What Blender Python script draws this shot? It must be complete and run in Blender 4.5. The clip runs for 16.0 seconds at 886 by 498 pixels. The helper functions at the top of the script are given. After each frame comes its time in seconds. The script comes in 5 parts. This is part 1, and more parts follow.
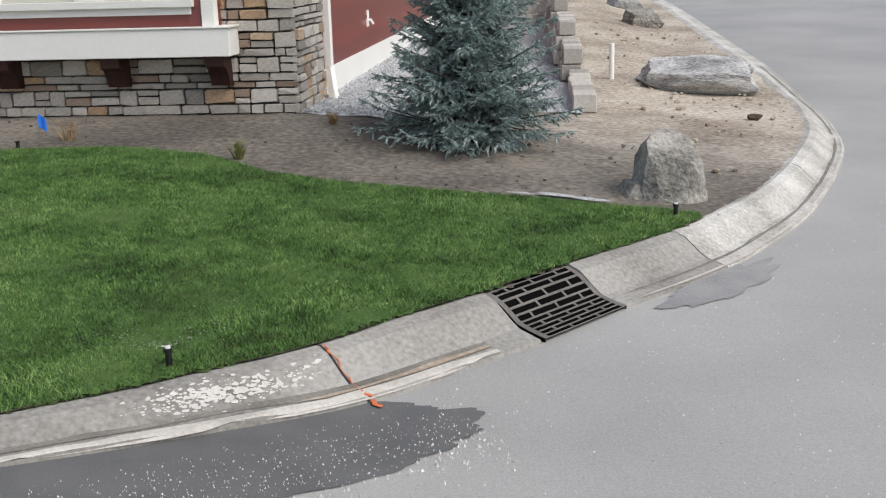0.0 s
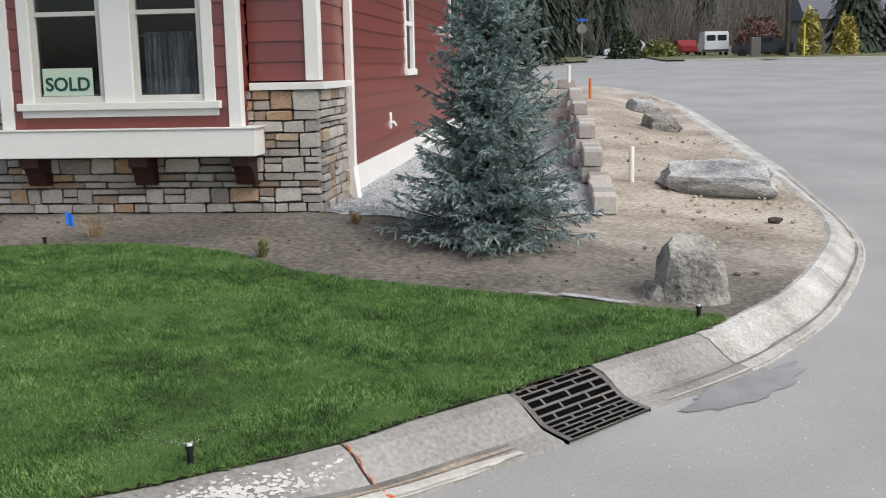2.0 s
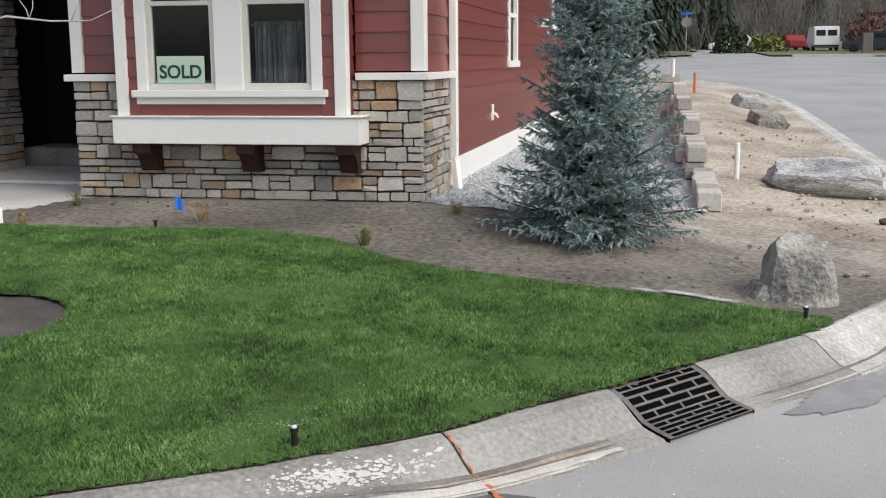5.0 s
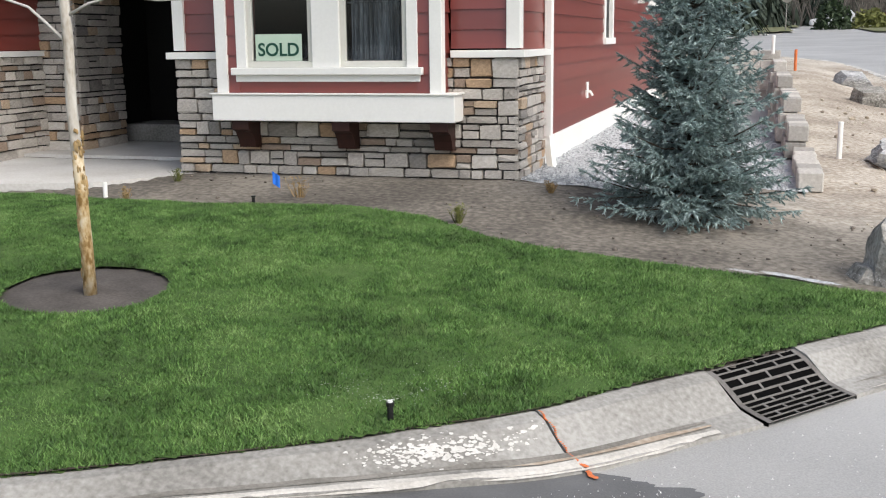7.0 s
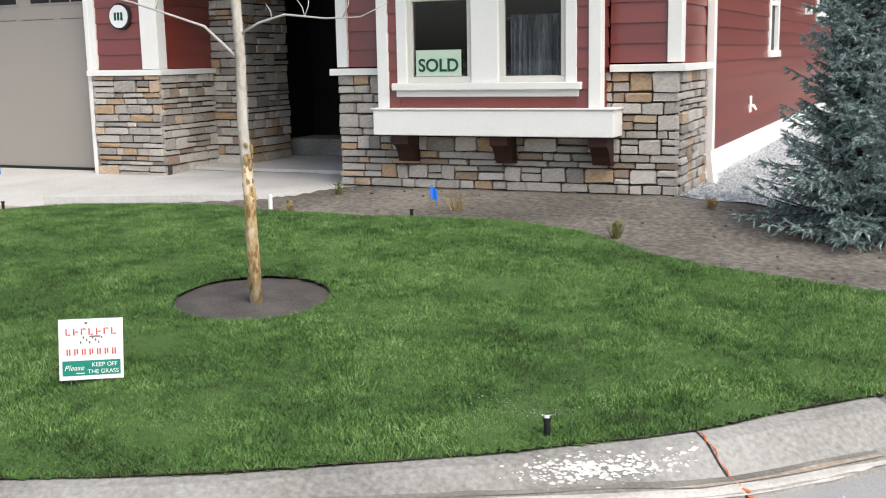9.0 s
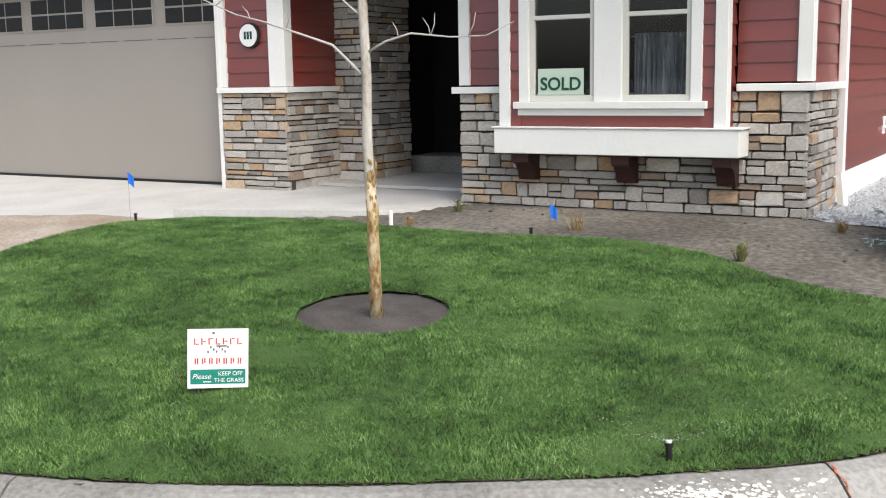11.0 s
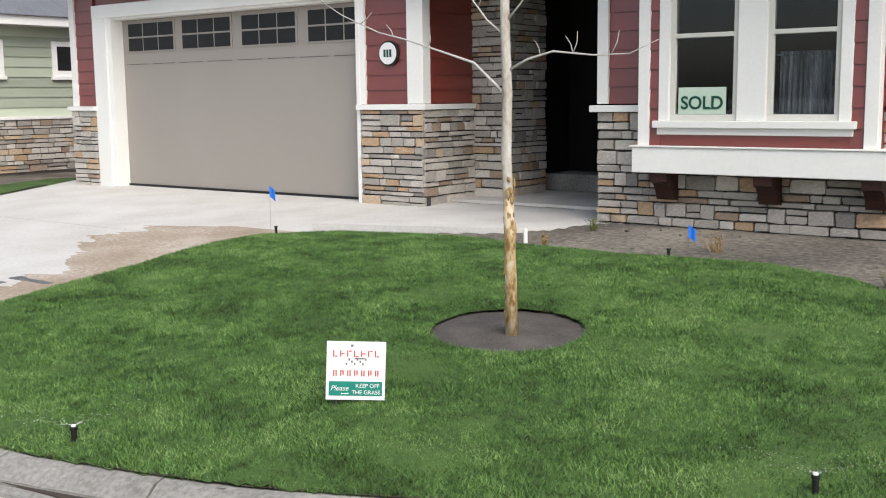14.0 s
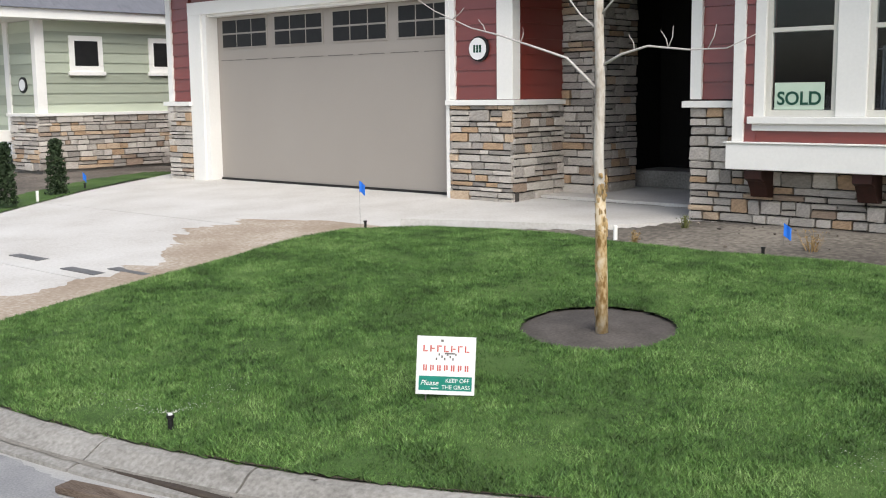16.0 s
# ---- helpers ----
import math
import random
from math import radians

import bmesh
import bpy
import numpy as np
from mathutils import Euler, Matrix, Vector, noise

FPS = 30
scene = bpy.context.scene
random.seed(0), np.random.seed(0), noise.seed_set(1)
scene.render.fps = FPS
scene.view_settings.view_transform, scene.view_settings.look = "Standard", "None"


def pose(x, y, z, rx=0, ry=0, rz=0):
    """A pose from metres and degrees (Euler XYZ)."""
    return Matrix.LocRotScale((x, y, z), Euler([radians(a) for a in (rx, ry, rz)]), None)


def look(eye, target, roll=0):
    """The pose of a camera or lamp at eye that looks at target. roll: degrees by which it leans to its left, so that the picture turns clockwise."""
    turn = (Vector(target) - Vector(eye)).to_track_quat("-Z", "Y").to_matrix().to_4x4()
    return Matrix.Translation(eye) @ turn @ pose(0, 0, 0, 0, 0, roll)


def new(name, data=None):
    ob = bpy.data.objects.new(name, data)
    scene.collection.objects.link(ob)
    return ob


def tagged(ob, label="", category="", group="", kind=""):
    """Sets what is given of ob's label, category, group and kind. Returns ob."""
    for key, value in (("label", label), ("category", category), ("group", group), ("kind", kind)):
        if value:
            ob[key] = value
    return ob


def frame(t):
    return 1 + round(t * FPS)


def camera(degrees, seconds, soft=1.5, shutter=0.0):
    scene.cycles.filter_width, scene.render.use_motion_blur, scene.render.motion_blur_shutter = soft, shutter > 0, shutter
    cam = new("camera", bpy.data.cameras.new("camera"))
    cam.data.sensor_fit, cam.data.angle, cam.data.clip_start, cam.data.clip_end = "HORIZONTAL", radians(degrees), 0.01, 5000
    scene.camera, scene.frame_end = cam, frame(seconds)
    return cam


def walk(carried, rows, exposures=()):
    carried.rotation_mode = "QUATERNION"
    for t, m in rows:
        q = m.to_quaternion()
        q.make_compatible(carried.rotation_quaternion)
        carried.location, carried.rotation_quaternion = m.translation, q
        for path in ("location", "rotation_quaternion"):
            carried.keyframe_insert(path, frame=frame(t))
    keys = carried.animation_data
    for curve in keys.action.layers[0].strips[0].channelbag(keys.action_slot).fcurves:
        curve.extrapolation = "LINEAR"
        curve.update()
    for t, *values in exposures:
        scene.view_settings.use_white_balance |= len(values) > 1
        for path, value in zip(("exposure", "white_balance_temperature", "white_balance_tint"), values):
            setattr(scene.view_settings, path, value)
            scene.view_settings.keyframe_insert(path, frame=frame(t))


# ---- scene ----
cam = camera(44.3, 16.0, soft=1.1)
# seconds, eye, yaw, pitch, lean
ROWS = [
    (0.0, 9.231, -10.223, 1.268, 5.64, -14.75, -1.59),
    (0.5, 9.223, -10.226, 1.268, 4.40, -13.13, -1.12),
    (1.0, 9.216, -10.230, 1.268, 4.40, -12.02, -0.70),
    (1.5, 9.209, -10.233, 1.268, 5.17, -10.42, -0.83),
    (2.0, 9.202, -10.237, 1.268, 6.46, -9.47, -1.16),
    (2.5, 9.194, -10.240, 1.268, 8.06, -8.72, -1.23),
    (3.0, 9.187, -10.243, 1.268, 9.19, -8.88, -1.34),
    (5.5, 9.151, -10.260, 1.268, 12.72, -10.00, -0.24),
    (6.0, 9.144, -10.264, 1.268, 14.25, -10.16, -0.24),
    (6.5, 9.137, -10.267, 1.268, 15.08, -10.58, -0.51),
    (7.0, 9.129, -10.270, 1.268, 16.31, -10.93, -0.62),
    (7.5, 9.122, -10.274, 1.268, 18.43, -10.76, -0.89),
    (8.0, 9.115, -10.277, 1.268, 20.99, -10.73, -1.25),
    (8.5, 9.108, -10.280, 1.268, 22.65, -10.42, -0.99),
    (9.0, 9.101, -10.284, 1.268, 24.43, -10.04, -1.15),
    (9.5, 9.093, -10.287, 1.268, 25.92, -9.97, -0.80),
    (10.0, 9.086, -10.290, 1.268, 27.69, -9.66, -0.83),
    (12.5, 9.050, -10.307, 1.268, 34.33, -8.45, -0.80),
    (13.0, 9.043, -10.311, 1.268, 35.76, -8.45, -0.64),
    (13.5, 9.036, -10.314, 1.268, 36.37, -8.11, -0.47),
    (14.0, 9.028, -10.317, 1.268, 37.38, -7.96, -0.68),
    (14.5, 9.021, -10.321, 1.268, 38.39, -8.16, -0.64),
    (15.0, 9.014, -10.324, 1.268, 39.73, -8.20, -0.72),
    (15.5, 9.007, -10.328, 1.268, 40.94, -8.30, -0.74),
    (16.0, 8.999, -10.331, 1.268, 41.90, -8.14, -0.69),
]


def stand(x, y, z, yaw, pitch, lean):
    a, p = radians(yaw), radians(pitch)
    ahead = Vector((-math.sin(a) * math.cos(p), math.cos(a) * math.cos(p), math.sin(p)))
    eye = Vector((x, y, z))
    return look(eye, eye + ahead, lean)


walk(cam, [(t, stand(*r)) for t, *r in ROWS], [(0.0, -0.26), (3.0, -0.22), (5.5, -0.18), (7.0, 0.07), (10.0, 0.16), (12.5, 0.12), (16.0, 0.06)])

# ---------------------------------------------------------------- light
world = bpy.data.worlds.new("sky")
scene.world = world
world.use_nodes = True
wn = world.node_tree.nodes
sky = wn.new("ShaderNodeTexSky")
sky.sky_type = "NISHITA"
sky.sun_disc = False
sky.sun_elevation, sky.sun_rotation = radians(48), radians(122)
sky.air_density, sky.dust_density, sky.ozone_density = 1.0, 2.5, 1.6
wn["Background"].inputs["Strength"].default_value = 0.18
haze = wn.new("ShaderNodeHueSaturation")
haze.inputs["Saturation"].default_value = 0.68
world.node_tree.links.new(sky.outputs[0], haze.inputs["Color"])
world.node_tree.links.new(haze.outputs[0], wn["Background"].inputs["Color"])
sun_data = bpy.data.lights.new("sun", "SUN")
sun_data.energy, sun_data.angle, sun_data.color = 2.6, radians(40), (1.0, 0.96, 0.9)
sun = new("sun", sun_data)
sun.matrix_world = look((26.7, -16.7, 35), (0, 0, 0))


# ---------------------------------------------------------------- materials
def material(name, colours, rough=0.8, scale=4.0, fine=60.0, bump=0.3, dist=0.01, metal=0.0, per=None, spec=0.3, stretch=None, contrast=1.0, vary=0.3):
    """Two scales of noise mix the colours; per: 'object' or 'island' shifts value and hue piece by piece."""
    m = bpy.data.materials.new(name)
    m.use_nodes = True
    nt = m.node_tree
    n, l = nt.nodes, nt.links
    b = n["Principled BSDF"]
    tc = n.new("ShaderNodeTexCoord")
    mp = n.new("ShaderNodeMapping")
    l.new(tc.outputs["Object"], mp.inputs[0])
    if stretch:
        mp.inputs["Scale"].default_value = stretch
    a = n.new("ShaderNodeTexNoise")
    a.inputs["Scale"].default_value, a.inputs["Detail"].default_value = scale, 5
    f = n.new("ShaderNodeTexNoise")
    f.inputs["Scale"].default_value, f.inputs["Detail"].default_value = fine, 4
    for q in (a, f):
        l.new(mp.outputs[0], q.inputs["Vector"])
    mix = n.new("ShaderNodeMath")
    mix.operation = "MULTIPLY_ADD"
    mix.inputs[1].default_value = 0.45
    l.new(f.outputs["Fac"], mix.inputs[0])
    half = n.new("ShaderNodeMath")
    half.operation = "MULTIPLY"
    half.inputs[1].default_value = 0.55
    l.new(a.outputs["Fac"], half.inputs[0])
    l.new(half.outputs[0], mix.inputs[2])
    ramp = n.new("ShaderNodeValToRGB")
    e = ramp.color_ramp.elements
    lo, hi = 0.5 - 0.2 / contrast, 0.5 + 0.2 / contrast
    e[0].position, e[0].color = lo, (*colours[0], 1)
    e[1].position, e[1].color = hi, (*colours[-1], 1)
    for i, c in enumerate(colours[1:-1]):
        k = e.new(lo + (hi - lo) * (i + 1) / (len(colours) - 1))
        k.color = (*c, 1)
    l.new(mix.outputs[0], ramp.inputs[0])
    out = ramp.outputs[0]
    if per:
        if per == "object":
            src = n.new("ShaderNodeObjectInfo").outputs["Random"]
        else:
            src = n.new("ShaderNodeNewGeometry").outputs["Random Per Island"]
        hs = n.new("ShaderNodeHueSaturation")
        mr = n.new("ShaderNodeMapRange")
        mr.inputs["To Min"].default_value, mr.inputs["To Max"].default_value = 1 - vary, 1 + vary
        l.new(src, mr.inputs[0])
        l.new(mr.outputs[0], hs.inputs["Value"])
        l.new(out, hs.inputs["Color"])
        out = hs.outputs[0]
    l.new(out, b.inputs["Base Color"])
    b.inputs["Roughness"].default_value, b.inputs["Metallic"].default_value = rough, metal
    b.inputs["Specular IOR Level"].default_value = spec
    if bump:
        bp = n.new("ShaderNodeBump")
        bp.inputs["Strength"].default_value, bp.inputs["Distance"].default_value = bump, dist
        l.new(mix.outputs[0], bp.inputs["Height"])
        l.new(bp.outputs[0], b.inputs["Normal"])
    return m


def stone_material(name, palette):
    """Each stone takes one colour of the palette by its random number, with its own grain."""
    m = material(name, [(0.24, 0.225, 0.205), (0.5, 0.475, 0.445), (0.7, 0.675, 0.64)], 0.9, 7, 45, 0.9, 0.016, contrast=1.3)
    n, l = m.node_tree.nodes, m.node_tree.links
    info = n.new("ShaderNodeObjectInfo")
    ramp = n.new("ShaderNodeValToRGB")
    ramp.color_ramp.interpolation = "CONSTANT"
    e = ramp.color_ramp.elements
    e[0].position, e[0].color = 0, (*palette[0], 1)
    e[1].position, e[1].color = 1 / len(palette), (*palette[1], 1)
    for i, c in enumerate(palette[2:]):
        e.new((i + 2) / len(palette)).color = (*c, 1)
    l.new(info.outputs["Random"], ramp.inputs[0])
    mul = n.new("ShaderNodeMix")
    mul.data_type, mul.blend_type = "RGBA", "OVERLAY"
    mul.inputs["Factor"].default_value = 0.6
    b = n["Principled BSDF"]
    old = b.inputs["Base Color"].links[0].from_socket
    l.new(ramp.outputs[0], mul.inputs["A"])
    l.new(old, mul.inputs["B"])
    l.new(mul.outputs["Result"], b.inputs["Base Color"])
    return m


def glass_material():
    m = bpy.data.materials.new("window_glass")
    m.use_nodes = True
    n, l = m.node_tree.nodes, m.node_tree.links
    n.clear()
    o, mix = n.new("ShaderNodeOutputMaterial"), n.new("ShaderNodeMixShader")
    t, g, fr = n.new("ShaderNodeBsdfTransparent"), n.new("ShaderNodeBsdfGlossy"), n.new("ShaderNodeFresnel")
    t.inputs[0].default_value = (0.75, 0.78, 0.8, 1)
    g.inputs["Roughness"].default_value = 0.02
    fr.inputs["IOR"].default_value = 1.5
    l.new(fr.outputs[0], mix.inputs[0])
    l.new(t.outputs[0], mix.inputs[1])
    l.new(g.outputs[0], mix.inputs[2])
    l.new(mix.outputs[0], o.inputs[0])
    return m


ASPHALT = material("asphalt", [(0.265, 0.258, 0.246), (0.375, 0.366, 0.35), (0.49, 0.479, 0.457)], 0.5, 0.5, 110, 0.6, 0.008, contrast=1.1, spec=0.5)
CONCRETE = material("concrete", [(0.15, 0.142, 0.127), (0.265, 0.253, 0.23), (0.38, 0.367, 0.34)], 0.75, 1.3, 40, 0.12, 0.003, contrast=1.25)
PALEKERB = material("dry_pale_concrete", [(0.3, 0.285, 0.255), (0.48, 0.465, 0.43), (0.66, 0.645, 0.61)], 0.85, 2.2, 40, 0.15, 0.004, contrast=1.4)
DRIVE = material("driveway_concrete", [(0.46, 0.43, 0.39), (0.57, 0.55, 0.515), (0.66, 0.645, 0.615)], 0.8, 1.2, 40, 0.2, 0.003)
SOIL = material("damp_soil", [(0.08, 0.068, 0.058), (0.15, 0.128, 0.108), (0.25, 0.215, 0.18)], 0.95, 0.8, 26, 0.5, 0.012, contrast=1.5)
RINGSOIL = material("dark_dug_soil", [(0.055, 0.048, 0.043), (0.085, 0.075, 0.067), (0.12, 0.105, 0.094)], 0.95, 5, 60, 0.5, 0.008, contrast=1.2)
DIRT = material("dry_dirt", [(0.17, 0.135, 0.105), (0.38, 0.32, 0.245), (0.6, 0.54, 0.44)], 0.95, 1.4, 18, 0.45, 0.014, contrast=1.7)


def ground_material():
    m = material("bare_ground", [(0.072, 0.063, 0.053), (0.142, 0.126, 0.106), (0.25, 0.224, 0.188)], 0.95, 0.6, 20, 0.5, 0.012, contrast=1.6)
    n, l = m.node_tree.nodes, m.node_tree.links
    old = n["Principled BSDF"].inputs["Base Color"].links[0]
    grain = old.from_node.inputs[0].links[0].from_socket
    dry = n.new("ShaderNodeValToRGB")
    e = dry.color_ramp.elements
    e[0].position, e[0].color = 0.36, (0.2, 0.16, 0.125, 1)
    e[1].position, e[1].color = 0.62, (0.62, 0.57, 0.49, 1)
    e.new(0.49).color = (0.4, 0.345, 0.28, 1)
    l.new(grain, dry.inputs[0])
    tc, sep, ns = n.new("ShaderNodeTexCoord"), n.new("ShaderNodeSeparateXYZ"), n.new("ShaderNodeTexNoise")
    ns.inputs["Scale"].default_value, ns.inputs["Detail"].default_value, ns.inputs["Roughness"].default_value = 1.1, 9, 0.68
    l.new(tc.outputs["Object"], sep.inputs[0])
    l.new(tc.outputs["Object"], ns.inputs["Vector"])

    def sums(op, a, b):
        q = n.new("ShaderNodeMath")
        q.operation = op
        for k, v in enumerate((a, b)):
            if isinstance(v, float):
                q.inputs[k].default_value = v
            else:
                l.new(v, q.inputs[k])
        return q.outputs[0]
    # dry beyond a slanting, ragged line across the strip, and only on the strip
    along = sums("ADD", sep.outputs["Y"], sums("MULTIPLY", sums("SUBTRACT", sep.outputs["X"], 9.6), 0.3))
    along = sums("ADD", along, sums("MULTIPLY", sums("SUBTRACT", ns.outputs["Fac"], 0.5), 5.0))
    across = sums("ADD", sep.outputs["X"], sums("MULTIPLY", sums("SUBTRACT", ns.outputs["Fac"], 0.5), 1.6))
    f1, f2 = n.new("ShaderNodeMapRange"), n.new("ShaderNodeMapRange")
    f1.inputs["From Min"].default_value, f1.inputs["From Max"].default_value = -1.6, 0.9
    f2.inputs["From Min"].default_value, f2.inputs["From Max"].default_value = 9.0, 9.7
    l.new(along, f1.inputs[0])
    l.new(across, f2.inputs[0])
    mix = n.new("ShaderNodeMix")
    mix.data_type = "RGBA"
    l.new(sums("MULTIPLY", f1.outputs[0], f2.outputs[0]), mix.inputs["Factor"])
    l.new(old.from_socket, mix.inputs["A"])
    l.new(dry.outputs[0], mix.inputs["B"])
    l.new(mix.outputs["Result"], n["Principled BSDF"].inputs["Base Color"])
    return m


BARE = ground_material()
TURF = material("turf", [(0.03, 0.05, 0.014), (0.06, 0.115, 0.026), (0.1, 0.15, 0.045)], 0.9, 1.8, 70, 0.6, 0.02)
BLADE = material("grass_blade", [(0.05, 0.095, 0.024), (0.078, 0.158, 0.04), (0.115, 0.215, 0.055), (0.17, 0.275, 0.085)], 0.6, 2.2, 11, 0, per="island", contrast=1.9, vary=0.52)
GRAVEL = material("gravel", [(0.22, 0.23, 0.24), (0.4, 0.41, 0.42), (0.56, 0.57, 0.58)], 0.9, 30, 90, 0.8, 0.02, per="island", contrast=1.6)
GRIT = material("pale_grit", [(0.42, 0.41, 0.39), (0.6, 0.59, 0.57), (0.74, 0.73, 0.71)], 0.9, 30, 90, 0, per="island", contrast=1.6)
RED = material("red_siding", [(0.175, 0.03, 0.022), (0.215, 0.042, 0.032)], 0.34, 2, 80, 0.12, 0.002, per="object", stretch=(1, 1, 6), spec=1.0, vary=0.12)
WHITE = material("white_trim", [(0.79, 0.78, 0.74), (0.86, 0.85, 0.81)], 0.5, 1.5, 40, 0.05, 0.002)
SASH = material("cream_sash", [(0.6, 0.59, 0.53), (0.67, 0.66, 0.6)], 0.5, 1.5, 40, 0.05, 0.002)
GROOVE = material("groove_shade", [(0.12, 0.108, 0.096), (0.15, 0.135, 0.12)], 0.7, 3, 40, 0)
TAUPE = material("taupe_door", [(0.325, 0.295, 0.262), (0.355, 0.325, 0.29)], 0.5, 0.8, 50, 0.06, 0.002)
BROWN = material("dark_stained_wood", [(0.022, 0.009, 0.007), (0.05, 0.018, 0.013)], 0.5, 3, 40, 0.2, 0.004, stretch=(6, 6, 1))
BLACK = material("black_plastic", [(0.01, 0.01, 0.01), (0.02, 0.02, 0.02)], 0.45, 10, 80, 0.05, 0.001)
# near-black colour that holds the shade of the entry and rooms
SHADE = material("interior_shade", [(0.006, 0.0055, 0.005), (0.011, 0.01, 0.009)], 0.9, 2, 20, 0)
IRON = material("cast_iron", [(0.11, 0.1, 0.09), (0.23, 0.215, 0.2)], 0.7, 9, 80, 0.4, 0.003, metal=0.1)
STONE = stone_material("ledgestone", [(v, 0.95 * v, 0.89 * v) for v in (0.46, 0.58, 0.31, 0.62, 0.48)] + [(0.5, 0.36, 0.24)] + [(v, 0.945 * v, 0.88 * v) for v in (0.66, 0.52, 0.4, 0.6)] + [(0.37, 0.29, 0.23), (0.55, 0.52, 0.485), (0.58, 0.46, 0.34)])
MORTAR = material("mortar", [(0.05, 0.045, 0.042), (0.09, 0.085, 0.08)], 0.95, 20, 90, 0.4, 0.005)
ROCK = material("boulder", [(0.12, 0.115, 0.1), (0.3, 0.285, 0.255), (0.46, 0.44, 0.4)], 0.9, 3.5, 30, 1.0, 0.05, contrast=1.4)
SLATE = material("slab_rock", [(0.17, 0.17, 0.172), (0.4, 0.4, 0.395), (0.68, 0.675, 0.66)], 0.85, 2.5, 25, 1.0, 0.05, stretch=(1, 1, 3.5), contrast=1.4)
BLOCKM = material("wall_block", [(0.4, 0.37, 0.33), (0.64, 0.61, 0.56)], 0.95, 6, 60, 0.8, 0.02, per="object")
BARK = material("smooth_bark", [(0.3, 0.25, 0.19), (0.46, 0.42, 0.36), (0.58, 0.55, 0.5)], 0.8, 8, 50, 0.5, 0.006, stretch=(1, 1, 0.35), contrast=1.3)
TWIG = material("pale_twig", [(0.4, 0.37, 0.34), (0.55, 0.52, 0.49)], 0.8, 8, 50, 0.2, 0.003)
NEEDLE = material("blue_spruce_needle", [(0.1, 0.145, 0.135), (0.26, 0.34, 0.325), (0.52, 0.61, 0.595)], 0.7, 3, 30, 0, per="island", contrast=1.3)
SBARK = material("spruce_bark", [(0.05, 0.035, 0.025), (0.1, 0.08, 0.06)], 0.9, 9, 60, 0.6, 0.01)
SHRUB = material("shrub_leaf", [(0.1, 0.12, 0.035), (0.22, 0.22, 0.07)], 0.8, 8, 40, 0, per="island")
DRY = material("dry_stem", [(0.24, 0.15, 0.06), (0.42, 0.3, 0.15)], 0.9, 9, 40, 0, per="island")
HEDGE = material("hedge_leaf", [(0.015, 0.03, 0.012), (0.045, 0.07, 0.03)], 0.7, 6, 30, 0, per="island")
GREEN = material("sage_siding", [(0.39, 0.43, 0.335), (0.45, 0.49, 0.39)], 0.6, 2, 60, 0.1, 0.002, per="object", stretch=(1, 1, 6))
SHINGLE = material("grey_shingle", [(0.1, 0.105, 0.12), (0.22, 0.225, 0.25)], 0.9, 5, 40, 0.5, 0.01, stretch=(1, 8, 1))
BLUE = material("blue_plastic", [(0.02, 0.15, 0.62), (0.03, 0.2, 0.75)], 0.5, 8, 40, 0)
ORANGE = material("orange_paint", [(0.55, 0.12, 0.03), (0.75, 0.24, 0.1)], 0.9, 20, 90, 0)
SIGNW = material("sign_white", [(0.78, 0.78, 0.78), (0.84, 0.84, 0.83)], 0.5, 4, 40, 0)
SIGNR = material("sign_red", [(0.5, 0.08, 0.06), (0.55, 0.1, 0.08)], 0.5, 4, 40, 0)
SIGNG = material("sign_green", [(0.01, 0.2, 0.15), (0.015, 0.24, 0.18)], 0.5, 4, 40, 0)
MINT = material("pale_green_card", [(0.5, 0.62, 0.5), (0.55, 0.67, 0.54)], 0.6, 4, 40, 0)
INK = material("dark_green_ink", [(0.01, 0.06, 0.04), (0.015, 0.08, 0.05)], 0.6, 4, 40, 0)
CLOTH = material("sheer_curtain", [(0.05, 0.06, 0.07), (0.16, 0.18, 0.2), (0.4, 0.43, 0.46)], 0.9, 3, 40, 0, stretch=(9, 1, 0.4), contrast=1.8)
GLASS = glass_material()
CARW = material("white_car_paint", [(0.7, 0.71, 0.73), (0.76, 0.77, 0.79)], 0.3, 1, 20, 0)
CARR = material("red_car_paint", [(0.22, 0.03, 0.03), (0.27, 0.04, 0.04)], 0.3, 1, 20, 0)
CARD = material("dark_car_paint", [(0.03, 0.035, 0.045), (0.05, 0.055, 0.065)], 0.3, 1, 20, 0)
WOODS = material("far_woods", [(0.06, 0.056, 0.048), (0.125, 0.112, 0.098), (0.2, 0.18, 0.16)], 0.95, 0.2, 2, 0, per="island", contrast=1.3)
CONIFER = material("dark_conifer", [(0.02, 0.032, 0.022), (0.055, 0.07, 0.05)], 0.9, 0.5, 3, 0, per="island")
BUSHB = material("brown_bush", [(0.12, 0.06, 0.045), (0.2, 0.11, 0.08)], 0.95, 1, 6, 0, per="island")
BUSHY = material("yellow_bush", [(0.3, 0.26, 0.06), (0.45, 0.4, 0.12)], 0.95, 1, 6, 0, per="island")
WEED = material("verge", [(0.1, 0.11, 0.05), (0.2, 0.2, 0.11)], 0.95, 0.6, 9, 0.5, 0.05)
POLE = material("pole_wood", [(0.04, 0.03, 0.025), (0.08, 0.065, 0.05)], 0.9, 3, 30, 0.2, 0.01)
PLANK = material("weathered_plank", [(0.06, 0.04, 0.028), (0.2, 0.155, 0.12)], 0.9, 3, 40, 0.5, 0.006, stretch=(0.6, 6, 6), contrast=1.6)
YELLOW = material("yellow_paint", [(0.6, 0.5, 0.05), (0.7, 0.6, 0.1)], 0.6, 3, 30, 0)
